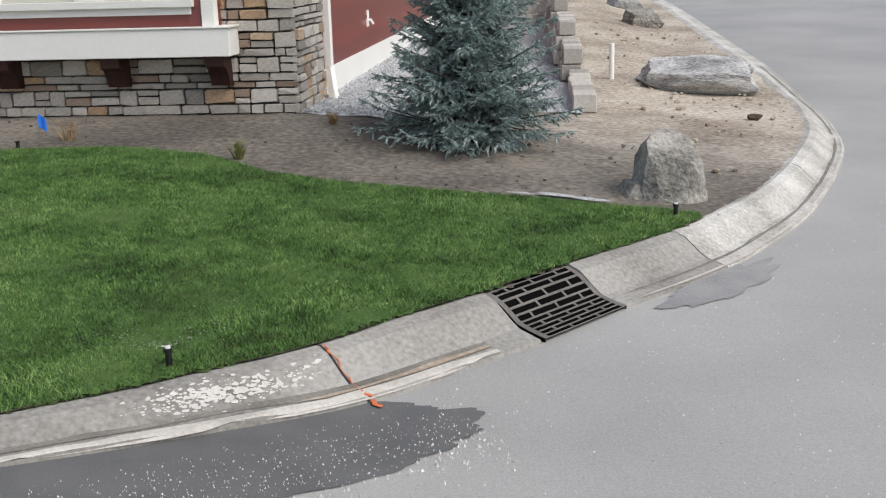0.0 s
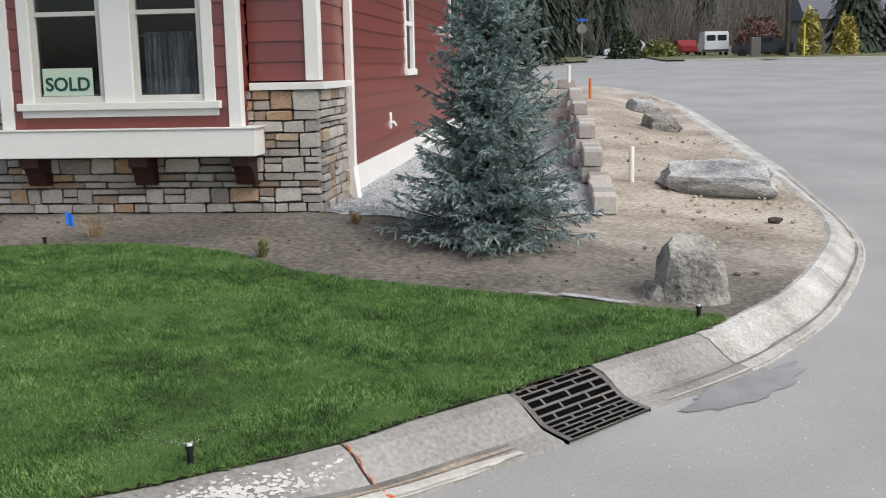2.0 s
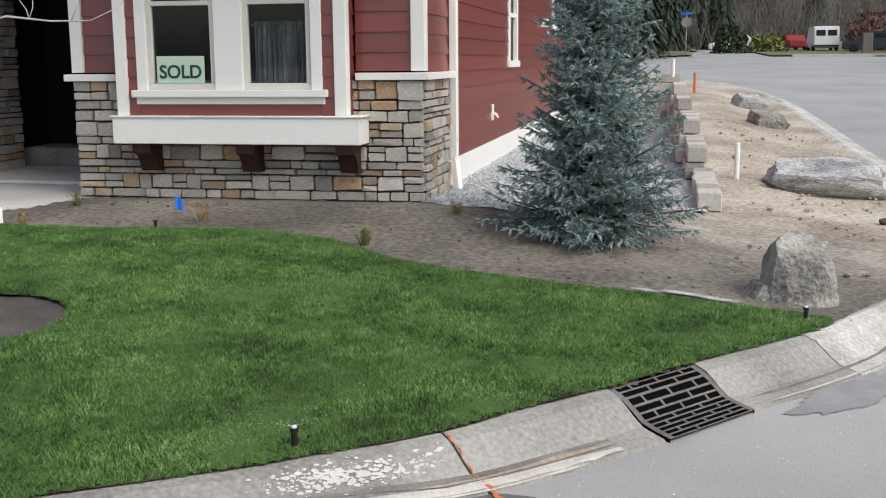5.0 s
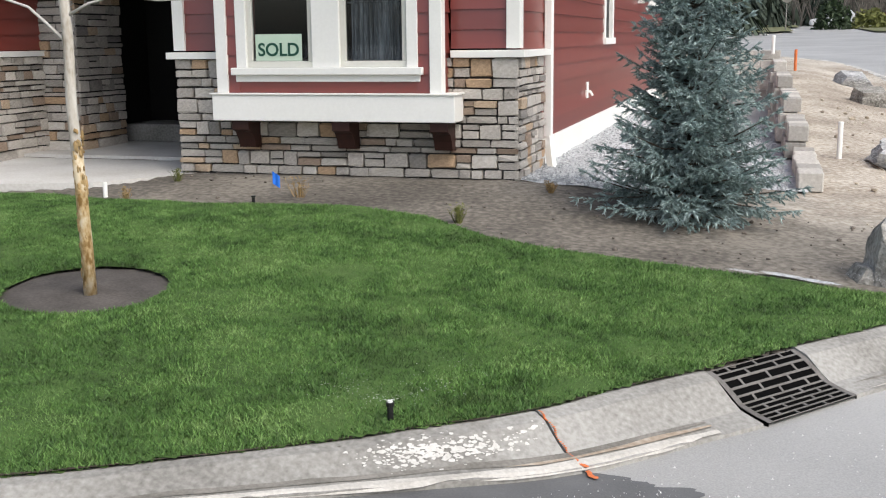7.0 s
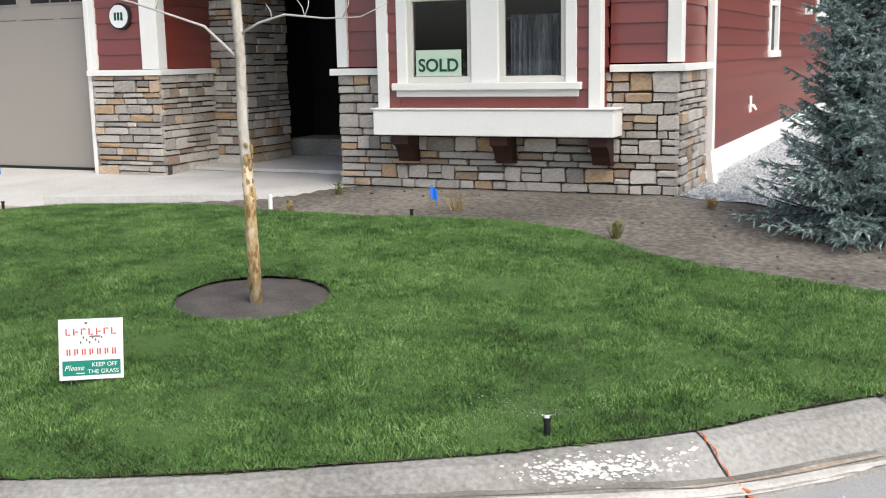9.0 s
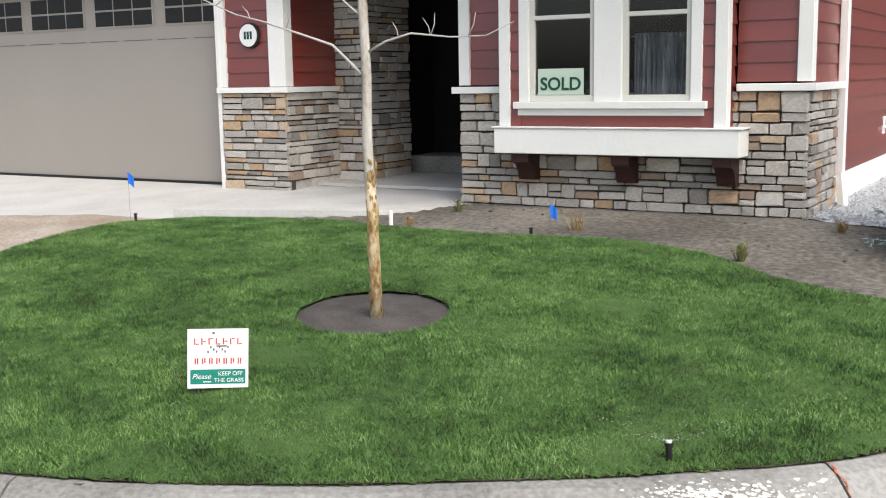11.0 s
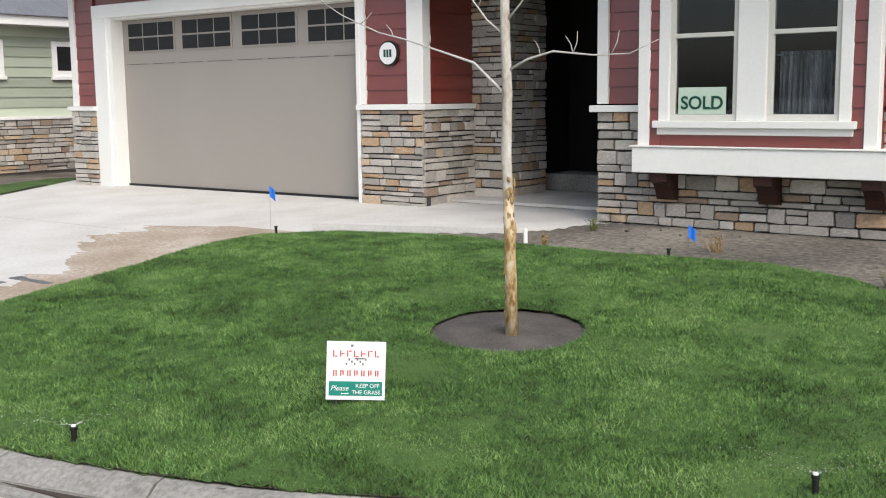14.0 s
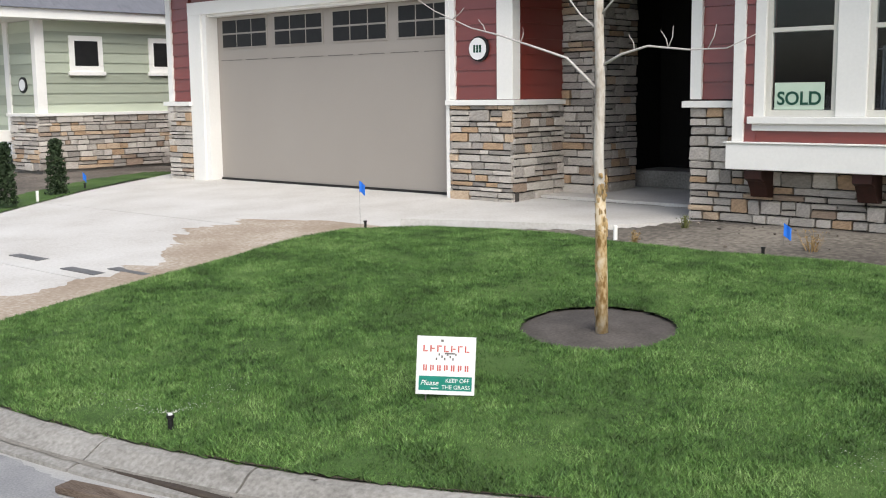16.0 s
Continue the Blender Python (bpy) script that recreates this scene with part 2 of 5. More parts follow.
WETM = material("wet_asphalt", [(0.1, 0.1, 0.1), (0.17, 0.17, 0.168)], 0.55, 4, 120, 0.5, 0.006)
SILT = material("silt_stain", [(0.29, 0.225, 0.165), (0.38, 0.31, 0.24), (0.52, 0.46, 0.39)], 0.9, 1.2, 30, 0.2, 0.004, contrast=1.4)


# ---------------------------------------------------------------- mesh helpers
def put(name, bm, mat, parent=None, label="", smooth=False):
    me = bpy.data.meshes.new(name)
    bm.normal_update()
    bm.to_mesh(me)
    bm.free()
    me.materials.append(mat)
    if smooth:
        for p in me.polygons:
            p.use_smooth = True
    ob = new(name, me)
    if parent:
        ob.parent = parent
        ob.matrix_parent_inverse = parent.matrix_world.inverted()
    return tagged(ob, label)


def part(name, bm, mat, parent, label="", smooth=False):
    return put(name, bm, mat, parent, label, smooth)


def from_arrays(name, verts, faces, mat, parent=None):
    me = bpy.data.meshes.new(name)
    me.from_pydata(verts, [], faces)
    me.materials.append(mat)
    ob = new(name, me)
    if parent:
        ob.parent = parent
    return ob


def empty(name, x=0, y=0, z=0):
    ob = new(name)
    ob.location = (x, y, z)
    ob.empty_display_size = 0.1
    ob.matrix_world = Matrix.Translation((x, y, z))
    return ob


def box(bm, x0, x1, y0, y1, z0, z1, bevel=0.0):
    q = bmesh.ops.create_cube(bm, size=1, matrix=Matrix.LocRotScale(((x0 + x1) / 2, (y0 + y1) / 2, (z0 + z1) / 2), None, (abs(x1 - x0), abs(y1 - y0), abs(z1 - z0))))
    if bevel:
        es = list({e for v in q["verts"] for e in v.link_edges})
        bmesh.ops.bevel(bm, geom=es, offset=bevel, segments=1, affect="EDGES")
    return bm


def boxm(x0, x1, y0, y1, z0, z1, bevel=0.004):
    return box(bmesh.new(), x0, x1, y0, y1, z0, z1, bevel)


def tube(bm, pts, radii, sides=8):
    """A tapered tube along points."""
    rings = []
    for i, p in enumerate(pts):
        p = Vector(p)
        a, b = Vector(pts[max(i - 1, 0)]), Vector(pts[min(i + 1, len(pts) - 1)])
        q = (b - a).to_track_quat("Z", "X")
        rings.append([bm.verts.new(p + q @ Vector((radii[i] * math.cos(k * math.tau / sides), radii[i] * math.sin(k * math.tau / sides), 0))) for k in range(sides)])
    for r, s in zip(rings, rings[1:]):
        for k in range(sides):
            bm.faces.new((r[k], r[(k + 1) % sides], s[(k + 1) % sides], s[k]))
    bm.faces.new(rings[0][::-1])
    bm.faces.new(rings[-1])
    return bm


def rock(bm, centre, size, seed, rough=0.35, sub=3):
    q = bmesh.ops.create_icosphere(bm, subdivisions=sub, radius=1)
    for v in q["verts"]:
        d = v.co.copy()
        # flattened facets
        m = max(abs(d.x), abs(d.y), abs(d.z))
        d = d.lerp(d / m * 0.82, 0.6)
        k = noise.fractal(d * 1.3 + Vector((seed, seed * 0.7, 0)), 1.0, 2.0, 4)
        s = noise.cell(d * 1.7 + Vector((seed * 3.1, 0, seed))) * 0.16
        d = d * (1 + rough * k + s)
        v.co = Vector(centre) + Vector((d.x * size[0], d.y * size[1], d.z * size[2]))
    return bm


# ---------------------------------------------------------------- ground shape
KERB = [(0.2, -7.95), (1.4, -7.85), (2.6, -7.78), (3.4, -7.74), (3.93, -7.7), (4.42, -7.64), (4.81, -7.57), (5.4, -7.42), (5.95, -7.22), (6.55, -6.92), (7.0, -6.64), (7.42, -6.38), (7.78, -6.1),
        (8.2, -5.76), (8.6, -5.28), (8.95, -4.9), (9.35, -4.4), (9.95, -3.72), (10.3, -3.2), (10.85, -2.2), (11.42, -0.65), (11.76, 0.6), (11.92, 1.95), (11.94, 3.6), (11.91, 5.4), (11.86, 7.7), (11.8, 11.0), (11.7, 15.5), (11.4, 19.0), (10.6, 22.0), (8.5, 24.5), (4.0, 26.5), (-10.0, 28.5)]


def rise(y):
    return 0.045 * max(0.0, min(y, 25.0) - 1.0) + 0.0195 * max(0.0, y - 25.0)


def shallow(x):
    """0 at the drain and beyond, 1 where the kerb runs low towards the driveway."""
    t = min(1.0, max(0.0, (8.8 - x) / 1.9))
    return t * t * (3 - 2 * t)


def road_z(x, y):
    near = min(1.0, max(0.0, (y + 16.0) / 4.0)) if y < -3 else 0.0
    return -0.53 + 0.08 * shallow(x) * near + rise(y)


def spline(points, step):
    p = [Vector((*q, 0)) for q in points]
    p = [2 * p[0] - p[1]] + p + [2 * p[-1] - p[-2]]
    fine = []
    for i in range(1, len(p) - 2):
        for k in range(24):
            t = k / 24
            fine.append(0.5 * ((2 * p[i]) + (p[i + 1] - p[i - 1]) * t + (2 * p[i - 1] - 5 * p[i] + 4 * p[i + 1] - p[i + 2]) * t * t + (3 * p[i] - p[i - 1] - 3 * p[i + 1] + p[i + 2]) * t ** 3))
    fine.append(p[-2])
    out, acc = [fine[0]], 0.0
    for a, b in zip(fine, fine[1:]):
        acc += (b - a).length
        if acc >= step:
            out.append(b)
            acc = 0.0
    return out


LINE = spline(KERB, 0.12)
LXY = np.array([(p.x, p.y) for p in LINE])


def kerb_gap(x, y):
    return float(np.sqrt(((LXY - (x, y)) ** 2).sum(1).min()))


def lot_z(x, y):
    """Rises from the kerb to the house, and along the dirt strip to the foot of the block wall."""
    low = -0.365 + rise(y)
    bank = min(1.0, max(0.0, (x - 9.2) / 0.5)) * min(1.0, max(0.0, (y - 0.2) / 1.0))
    plain = low + 0.29 * min(1.0, kerb_gap(x, y) / 4.2) + 0.07 * min(1.0, max(0.0, (y + 2.0) / 1.2)) * min(1.0, max(0.0, (9.0 - x) / 1.5))
    side = min(1.0, max(0.0, (11.3 - x) / 1.5))
    strip_z = low + side * side * (3 - 2 * side) * max(0.0, -0.24 + 0.056 * (min(y, 14.0) - 0.7) - low)
    return plain + (strip_z - plain) * bank


def inside(poly, x, y):
    c = False
    j = len(poly) - 1
    for i in range(len(poly)):
        (xi, yi), (xj, yj) = poly[i], poly[j]
        if (yi > y) != (yj > y) and x < (xj - xi) * (y - yi) / (yj - yi) + xi:
            c = not c
        j = i
    return c


KPOLY = [(p.x, p.y) for p in LINE] + [(-40, 29.0), (-40, -8.2)]
LAWN = [(p.x, p.y) for p in LINE if p.x > 1.8 and p.y < -3.3] + [(10.2, -3.24), (9.94, -3.15), (9.57, -3.13), (9.2, -3.05), (8.69, -2.98), (8.2, -2.9), (7.75, -2.82), (7.25, -2.66), (6.9, -2.38), (6.6, -2.15), (6.0, -2.06), (5.5, -2.1), (4.7, -2.22), (4.2, -2.14), (3.7, -2.17), (3.1, -2.0), (2.4, -2.06), (1.6, -2.32), (1.12, -2.95), (1.22, -3.9), (1.36, -4.65), (1.42, -5.4), (1.6, -6.5), (1.8, -7.7)]
WALKWAY = [(0.5, 0.3), (3.76, 0.3), (3.76, -0.75), (3.24, -1.58), (1.9, -2.03), (0.5, -2.03)]
RING = (5.29, -4.76, 0.49)


def sheet(name, test, height, mat, x0, x1, y0, y1, step, jitter=0.0, skirt=0.0):
    nx, ny = int((x1 - x0) / step), int((y1 - y0) / step)
    vs, idx, fs = [], {}, []

    def v(i, j):
        if (i, j) not in idx:
            x, y = x0 + i * step, y0 + j * step
            idx[i, j] = len(vs)
            vs.append((x, y, height(x, y) + jitter * (noise.fractal(Vector((x * 2.2, y * 2.2, 3)), 1, 2, 4))))
        return idx[i, j]
    for i in range(nx):
        for j in range(ny):
            if test(x0 + (i + 0.5) * step, y0 + (j + 0.5) * step):
                fs.append((v(i, j), v(i + 1, j), v(i + 1, j + 1), v(i, j + 1)))
    ob = from_arrays(name, vs, fs, mat)
    for p in ob.data.polygons:
        p.use_smooth = True
    return ob


# the road and the land around are one far-reaching sheet
def graded_road():
    """One sheet to the horizon, with a fine mesh where the street passes the lot."""
    def marks(lo, a, b, hi, fine, coarse):
        return list(np.arange(lo, a, coarse)) + list(np.arange(a, b, fine)) + list(np.arange(b, hi + 1, coarse))
    xs, ys = marks(-300, -6, 18, 300, 0.4, 14.0), marks(-300, -14, 30, 420, 0.4, 10.0)
    vs = [(x, y, road_z(x, min(y, 110))) for x in xs for y in ys]
    k = len(ys)
    fs = [(i * k + j, (i + 1) * k + j, (i + 1) * k + j + 1, i * k + j + 1) for i in range(len(xs) - 1) for j in range(k - 1)]
    ob = from_arrays("road", vs, fs, ASPHALT)
    for p in ob.data.polygons:
        p.use_smooth = True
    return ob


tagged(graded_road(), "worn grey asphalt road with pale grit", "road", kind="structure")
def bare(x, y):
    if not inside(KPOLY, x, y) or x < 1.0 or (x < 2.4 and y < -1.9) or inside(WALKWAY, x, y) or math.hypot(x - RING[0], y - RING[1]) < 0.6:
        return False
    if x > 9.5:
        return True
    return y < -0.6 + 1.2 * min(1.0, max(0.0, (x - 8.1) / 0.9)) if x > 7.05 else y < 0.9


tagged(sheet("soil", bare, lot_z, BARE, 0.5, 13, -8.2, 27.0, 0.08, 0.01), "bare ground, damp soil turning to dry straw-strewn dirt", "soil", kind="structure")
tagged(sheet("turf", lambda x, y: inside(LAWN, x, y) and math.hypot((x - RING[0]), (y - RING[1])) > RING[2], lambda x, y: lot_z(x, y) + 0.018, TURF, 0.9, 10.4, -7.9, -1.5, 0.045, 0.012), "short green turf", "lawn", kind="structure")


def inside_all(poly, x, y):
    c = np.zeros(len(x), bool)
    for (xi, yi), (xj, yj) in zip(poly, poly[-1:] + poly[:-1]):
        if yi != yj:
            c ^= ((yi > y) != (yj > y)) & (x < (xj - xi) * (y - yi) / (yj - yi) + xi)
    return c


def blades(count):
    rng = np.random.default_rng(4)
    x, y = rng.uniform(0.95, 10.3, count), rng.uniform(-7.85, -1.5, count)
    ok = inside_all(LAWN, x, y) & (np.hypot(x - RING[0], y - RING[1]) > RING[2])
    x, y = x[ok], y[ok]
    near = LXY[(LXY[:, 1] < 0)][::2]
    gap = np.concatenate([np.sqrt(((near[None] - np.stack([a, b], 1)[:, None]) ** 2).sum(2).min(1)) for a, b in zip(np.array_split(x, 60), np.array_split(y, 60))])
    z = -0.365 + 0.29 * np.minimum(1, gap / 4.2) + 0.018
    n = len(x)
    # uneven growth in soft patches
    patch = np.sin(x * 3.1 + 1.7 * np.sin(y * 2.3)) * np.sin(y * 3.7 + 1.3 * np.sin(x * 1.9)) + 0.5 * np.sin(x * 9.7 + y * 7.3)
    h = 0.012 + 0.011 * rng.random(n) + 0.0025 * patch
    a, w = rng.random(n) * math.tau, 0.0024 + 0.0032 * rng.random(n)
    lean = rng.normal(0, 0.018, (n, 2))
    v = np.empty((n, 3, 3))
    v[:, 0] = np.stack([x - w * np.cos(a), y - w * np.sin(a), z - 0.01], 1)
    v[:, 1] = np.stack([x + w * np.cos(a), y + w * np.sin(a), z - 0.01], 1)
    v[:, 2] = np.stack([x + lean[:, 0], y + lean[:, 1], z + h], 1)
    return from_arrays("grass", v.reshape(-1, 3).tolist(), np.arange(3 * n).reshape(-1, 3).tolist(), BLADE)


tagged(blades(800000), "freshly watered short green lawn grass", "grass", kind="stuff")

# ---------------------------------------------------------------- kerb, gutter and drain
PROFILE = [(-0.06, -0.42), (-0.05, -0.365), (0.02, -0.352), (0.1, -0.375), (0.2, -0.45), (0.26, -0.487), (0.31, -0.497), (0.4, -0.512), (0.41, -0.6)]
kerb = tagged(empty("kerb"), "pale concrete rollover kerb with stained gutter", "kerb", kind="structure")


def outward(i):
    a, b = LINE[max(i - 1, 0)], LINE[min(i + 1, len(LINE) - 1)]
    d = (b - a).normalized()
    return Vector((d.y, -d.x, 0))


def spread(p):
    return 1.0 - 0.36 * shallow(p.x) - 0.18 * min(1.0, max(0.0, (p.y + 4.0) / 2.0)) + 0.4 * min(1.0, max(0.0, (p.y - 3.0) / 3.0))


PU, PZ = [q[0] for q in PROFILE[:-1]], [q[1] for q in PROFILE[:-1]]


def kerb_z(p, z):
    """A profile height at a place of the kerb: flatter where the kerb runs low."""
    return -0.352 + (z + 0.352) * (1.0 - 0.5 * shallow(p.x)) if z < -0.352 else z


def face_z(p, u):
    return kerb_z(p, float(np.interp(u, PU, PZ)))


def kerb_section(i0, i1):
    bm = bmesh.new()
    rows = []
    for i in range(i0, i1 + 1):
        o, p = outward(i), LINE[i]
        if i == i0:
            p = p.lerp(LINE[i + 1], 0.05)
        if i == i1:
            p = p.lerp(LINE[i - 1], 0.05)
        rows.append([bm.verts.new((p.x + o.x * u * spread(p), p.y + o.y * u * spread(p), kerb_z(p, z) + rise(p.y) + 0.006 * noise.noise(Vector((p.x * 3, p.y * 3, u * 5))))) for u, z in PROFILE])
    for r, s in zip(rows, rows[1:]):
        for k in range(len(PROFILE) - 1):
            bm.faces.new((r[k], r[k + 1], s[k + 1], s[k]))
    bm.faces.new(rows[0][::-1])
    bm.faces.new(rows[-1])
    return part("kerb_section", bm, PALEKERB if i0 >= nearest(9.98, -3.68) else CONCRETE, kerb, smooth=False)


def nearest(x, y):
    return int(((LXY - (x, y)) ** 2).sum(1).argmin())


G0, G1 = nearest(8.91, -4.98), nearest(9.36, -4.43)
joints = sorted({0, nearest(3.2, -7.7), nearest(4.45, -7.6), nearest(5.25, -7.45), nearest(8.2, -5.76), G0, G1, nearest(9.98, -3.68), nearest(11.1, -1.5), nearest(11.8, 1.0), nearest(12.1, 4), nearest(12.3, 8), nearest(11.6, 16), nearest(6.5, 23), len(LINE) - 1})
for a, b in zip(joints, joints[1:]):
    if a != G0 and b - a > 1:
        kerb_section(a, b)


def drain(i0, i1):
    pa, pb = LINE[i0], LINE[i1]
    along = (pb - pa).normalized()
    out = Vector((along.y, -along.x, 0))
    length = (pb - pa).length
    th = tagged(empty("storm_drain", pa.x, pa.y, -0.45), "dark cast-iron storm drain grate set in the concrete kerb", "drain")
    prof = [(0.02, -0.362), (0.09, -0.382), (0.17, -0.432), (0.23, -0.476), (0.29, -0.492), (0.35, -0.503), (0.41, -0.511)]

    def at(u, v, dz=0.0):
        s = v * (len(prof) - 1)
        k = min(int(s), len(prof) - 2)
        f = s - k
        w = prof[k][0] * (1 - f) + prof[k + 1][0] * f
        z = prof[k][1] * (1 - f) + prof[k + 1][1] * f
        q = pa + along * (u * length) + out * w
        return Vector((q.x, q.y, z + dz))

    def bar(u0, u1, v0, v1, name):
        bm = bmesh.new()
        n = max(1, int(round((v1 - v0) * 10)))
        rows = []
        for k in range(n + 1):
            v = v0 + (v1 - v0) * k / n
            rows.append([bm.verts.new(at(u0, v, 0.004)), bm.verts.new(at(u1, v, 0.004)), bm.verts.new(at(u1, v, 0.0005)), bm.verts.new(at(u0, v, 0.0005))])
        for r, s in zip(rows, rows[1:]):
            for k in range(4):
                bm.faces.new((r[k], r[(k + 1) % 4], s[(k + 1) % 4], s[k]))
        bm.faces.new(rows[0][::-1])
        bm.faces.new(rows[-1])
        bmesh.ops.recalc_face_normals(bm, faces=bm.faces)
        return part(name, bm, IRON, th)
    bar(0.0, 0.05, 0, 1, "side_rail")
    bar(0.95, 1.0, 0, 1, "side_rail")
    n = 10
    for k in range(n + 1):
        v = k / n
        bar(0.05, 0.95, max(0, v - 0.011), min(1, v + 0.011), "cross_bar")
    for k in range(n):
        cuts = (0.34, 0.66) if k % 2 else (0.2, 0.5, 0.8)
        for c in cuts:
            bar(c - 0.011, c + 0.011, (k + 0.11) / n, (k + 0.89) / n, "web")
    # black sheet right below the bars paints the darkness of the drain
    slot_shade = bmesh.new()
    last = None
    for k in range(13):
        row = [slot_shade.verts.new(at(u, k / 12, -0.002)) for u in (0.0, 1.0)] + [slot_shade.verts.new(at(u, k / 12, -0.03)) for u in (1.0, 0.0)]
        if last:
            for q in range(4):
                slot_shade.faces.new((last[q], last[(q + 1) % 4], row[(q + 1) % 4], row[q]))
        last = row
    bmesh.ops.recalc_face_normals(slot_shade, faces=slot_shade.faces)
    part("slot_shade", slot_shade, material("slot_shade_black", [(0.004, 0.004, 0.004), (0.007, 0.007, 0.007)], 1.0, 4, 40, 0, spec=0.0), th)
    return th


drain(G0, G1)


def strip(name, i0, i1, u0, u1, mat, label, seed, lift=0.004):
    """A ragged stain that follows the gutter."""
    bm = bmesh.new()
    last = None
    for i in range(i0, i1):
        o, p = outward(i), LINE[i]
        f = math.sin(math.pi * (i - i0) / (i1 - i0)) ** 0.3
        k = noise.fractal(Vector((i * 0.37, seed, 0)), 0.7, 2, 5) * 0.9
        q = noise.fractal(Vector((i * 0.43, seed + 9, 0)), 0.7, 2, 5) * 0.9
        m, h = (u0 + u1) / 2, (u1 - u0) / 2 * f
        a, b = m - h * (1 + k), m + h * (1 + q)
        row = []
        for u in (a, (a + b) / 2, b):
            z = face_z(p, u) if u < 0.4 else road_z(p.x, min(p.y, -3.1)) + 0.005
            row.append(bm.verts.new((p.x + o.x * u * spread(p), p.y + o.y * u * spread(p), z + lift + rise(p.y))))
        if last:
            bm.faces.new((last[0], last[1], row[1], row[0]))
            bm.faces.new((last[1], last[2], row[2], row[1]))
        last = row
    bmesh.ops.recalc_face_normals(bm, faces=bm.faces)
    tagged(put(name, bm, mat), label, "stain", kind="structure")


GRIME = material("gutter_grime", [(0.15, 0.14, 0.12), (0.27, 0.25, 0.22)], 0.9, 5, 60, 0.3, 0.004, contrast=1.5)
PALE = material("pale_silt", [(0.4, 0.375, 0.335), (0.6, 0.57, 0.52)], 0.9, 6, 60, 0.3, 0.004, contrast=1.5)
strip("gutter_grime", nearest(2.6, -7.78), G0 - 1, 0.26, 0.31, GRIME, "dark grime line in the kerb gutter", 3)
strip("gutter_silt", nearest(6.7, -6.85), G0 - 1, 0.34, 0.41, PALE, "pale silt line along the gutter lip", 5, 0.006)
strip("gutter_silt", G1 + 1, nearest(12.2, 6), 0.37, 0.4, PALE, "pale silt line along the gutter lip", 6, 0.006)
strip("gutter_grime", G1 + 1, nearest(12.2, 6), 0.29, 0.32, GRIME, "dark grime line in the kerb gutter", 7)
rng = random.Random(21)
bm = bmesh.new()
for k in range(420):
    i = int(rng.triangular(nearest(7.45, -6.18), nearest(8.15, -5.74), nearest(7.7, -6.05)))
    u = rng.gauss(0.17, 0.035)
    o, p = outward(i), LINE[i].lerp(LINE[i + 1], rng.random())
    z, z2 = face_z(p, u), face_z(p, u + 0.02)
    tilt = math.atan2(z2 - z, 0.02)
    r = 0.003 + 0.01 * rng.random() ** 2
    ang = math.atan2(o.y, o.x)
    fl = [bm.verts.new(Matrix.Translation((p.x + o.x * u * spread(p), p.y + o.y * u * spread(p), z + 0.005)) @ Euler((0, -tilt, ang)).to_matrix().to_4x4() @ Vector((r * rng.uniform(0.5, 1.2) * math.cos(q), 1.5 * r * rng.uniform(0.5, 1.2) * math.sin(q), 0))) for q in (0, 1, 2, 3, 4, 5)]
    bm.faces.new(fl)
CRUST = material("lime_crust", [(0.5, 0.48, 0.44), (0.7, 0.68, 0.64)], 0.9, 12, 90, 0.3, 0.003)
tagged(put("kerb_crust", bm, CRUST), "flaking whitish crust on the kerb face", "crust", kind="stuff")
strip("gutter_silt", nearest(7.9, -5.9), nearest(8.8, -5.1), 0.31, 0.335, SILT, "tan silt washed into the gutter", 13, 0.008)
strip("turf_edge", nearest(2.3, -7.7), nearest(10.0, -3.75), -0.05, 0.008, SBARK, "dark brown strip between lawn and kerb", 15, 0.01)

# orange locator paint on a kerb joint
bm = bmesh.new()
j = nearest(8.2, -5.76)
o, p = outward(j), LINE[j]
for k in range(46):
    u = 0.02 + 0.45 * k / 45
    q = p + o * u * spread(p)
    z = face_z(p, u) if u < 0.4 else road_z(p.x, p.y)
    size = 0.4 + 0.5 * abs(noise.noise(Vector((k * 0.41, 2, 0)))) + (0.5 if u > 0.34 else 0.0)
    bmesh.ops.create_icosphere(bm, subdivisions=1, radius=0.014, matrix=Matrix.LocRotScale((q.x + 0.012 + 0.006 * math.sin(k * 0.7), q.y + 0.006 * math.cos(k * 0.5), z + 0.002), None, (size, size, 0.15)))
tagged(put("paint_mark", bm, ORANGE), "smudged orange marking paint across the kerb joint", "paint mark", kind="stuff")

# damp patches on the road by the gutter, and a thin puddle by the lawn
def ragged(cx, cy, ang, la, lb, seed, height, amp=0.16):
    bm = bmesh.new()
    rows = []
    for step in range(1, 13):
        ring = []
        for k in range(160):
            a = k / 160 * math.tau
            r = (1 + amp * noise.fractal(Vector((math.cos(a) * 2.2, math.sin(a) * 2.2, seed)), 0.7, 2.1, 7)) * step / 12
            u, v = la * r * math.cos(a), lb * r * math.sin(a)
            x, y = cx + u * math.cos(ang) - v * math.sin(ang), cy + u * math.sin(ang) + v * math.cos(ang)
            ring.append(bm.verts.new((x, y, height(x, y))))
        rows.append(ring)
    bm.faces.new(rows[0])
    for p, q in zip(rows, rows[1:]):
        for k in range(160):
            bm.faces.new((p[k], p[(k + 1) % 160], q[(k + 1) % 160], q[k]))
    bmesh.ops.recalc_face_normals(bm, faces=bm.faces)
    return bm


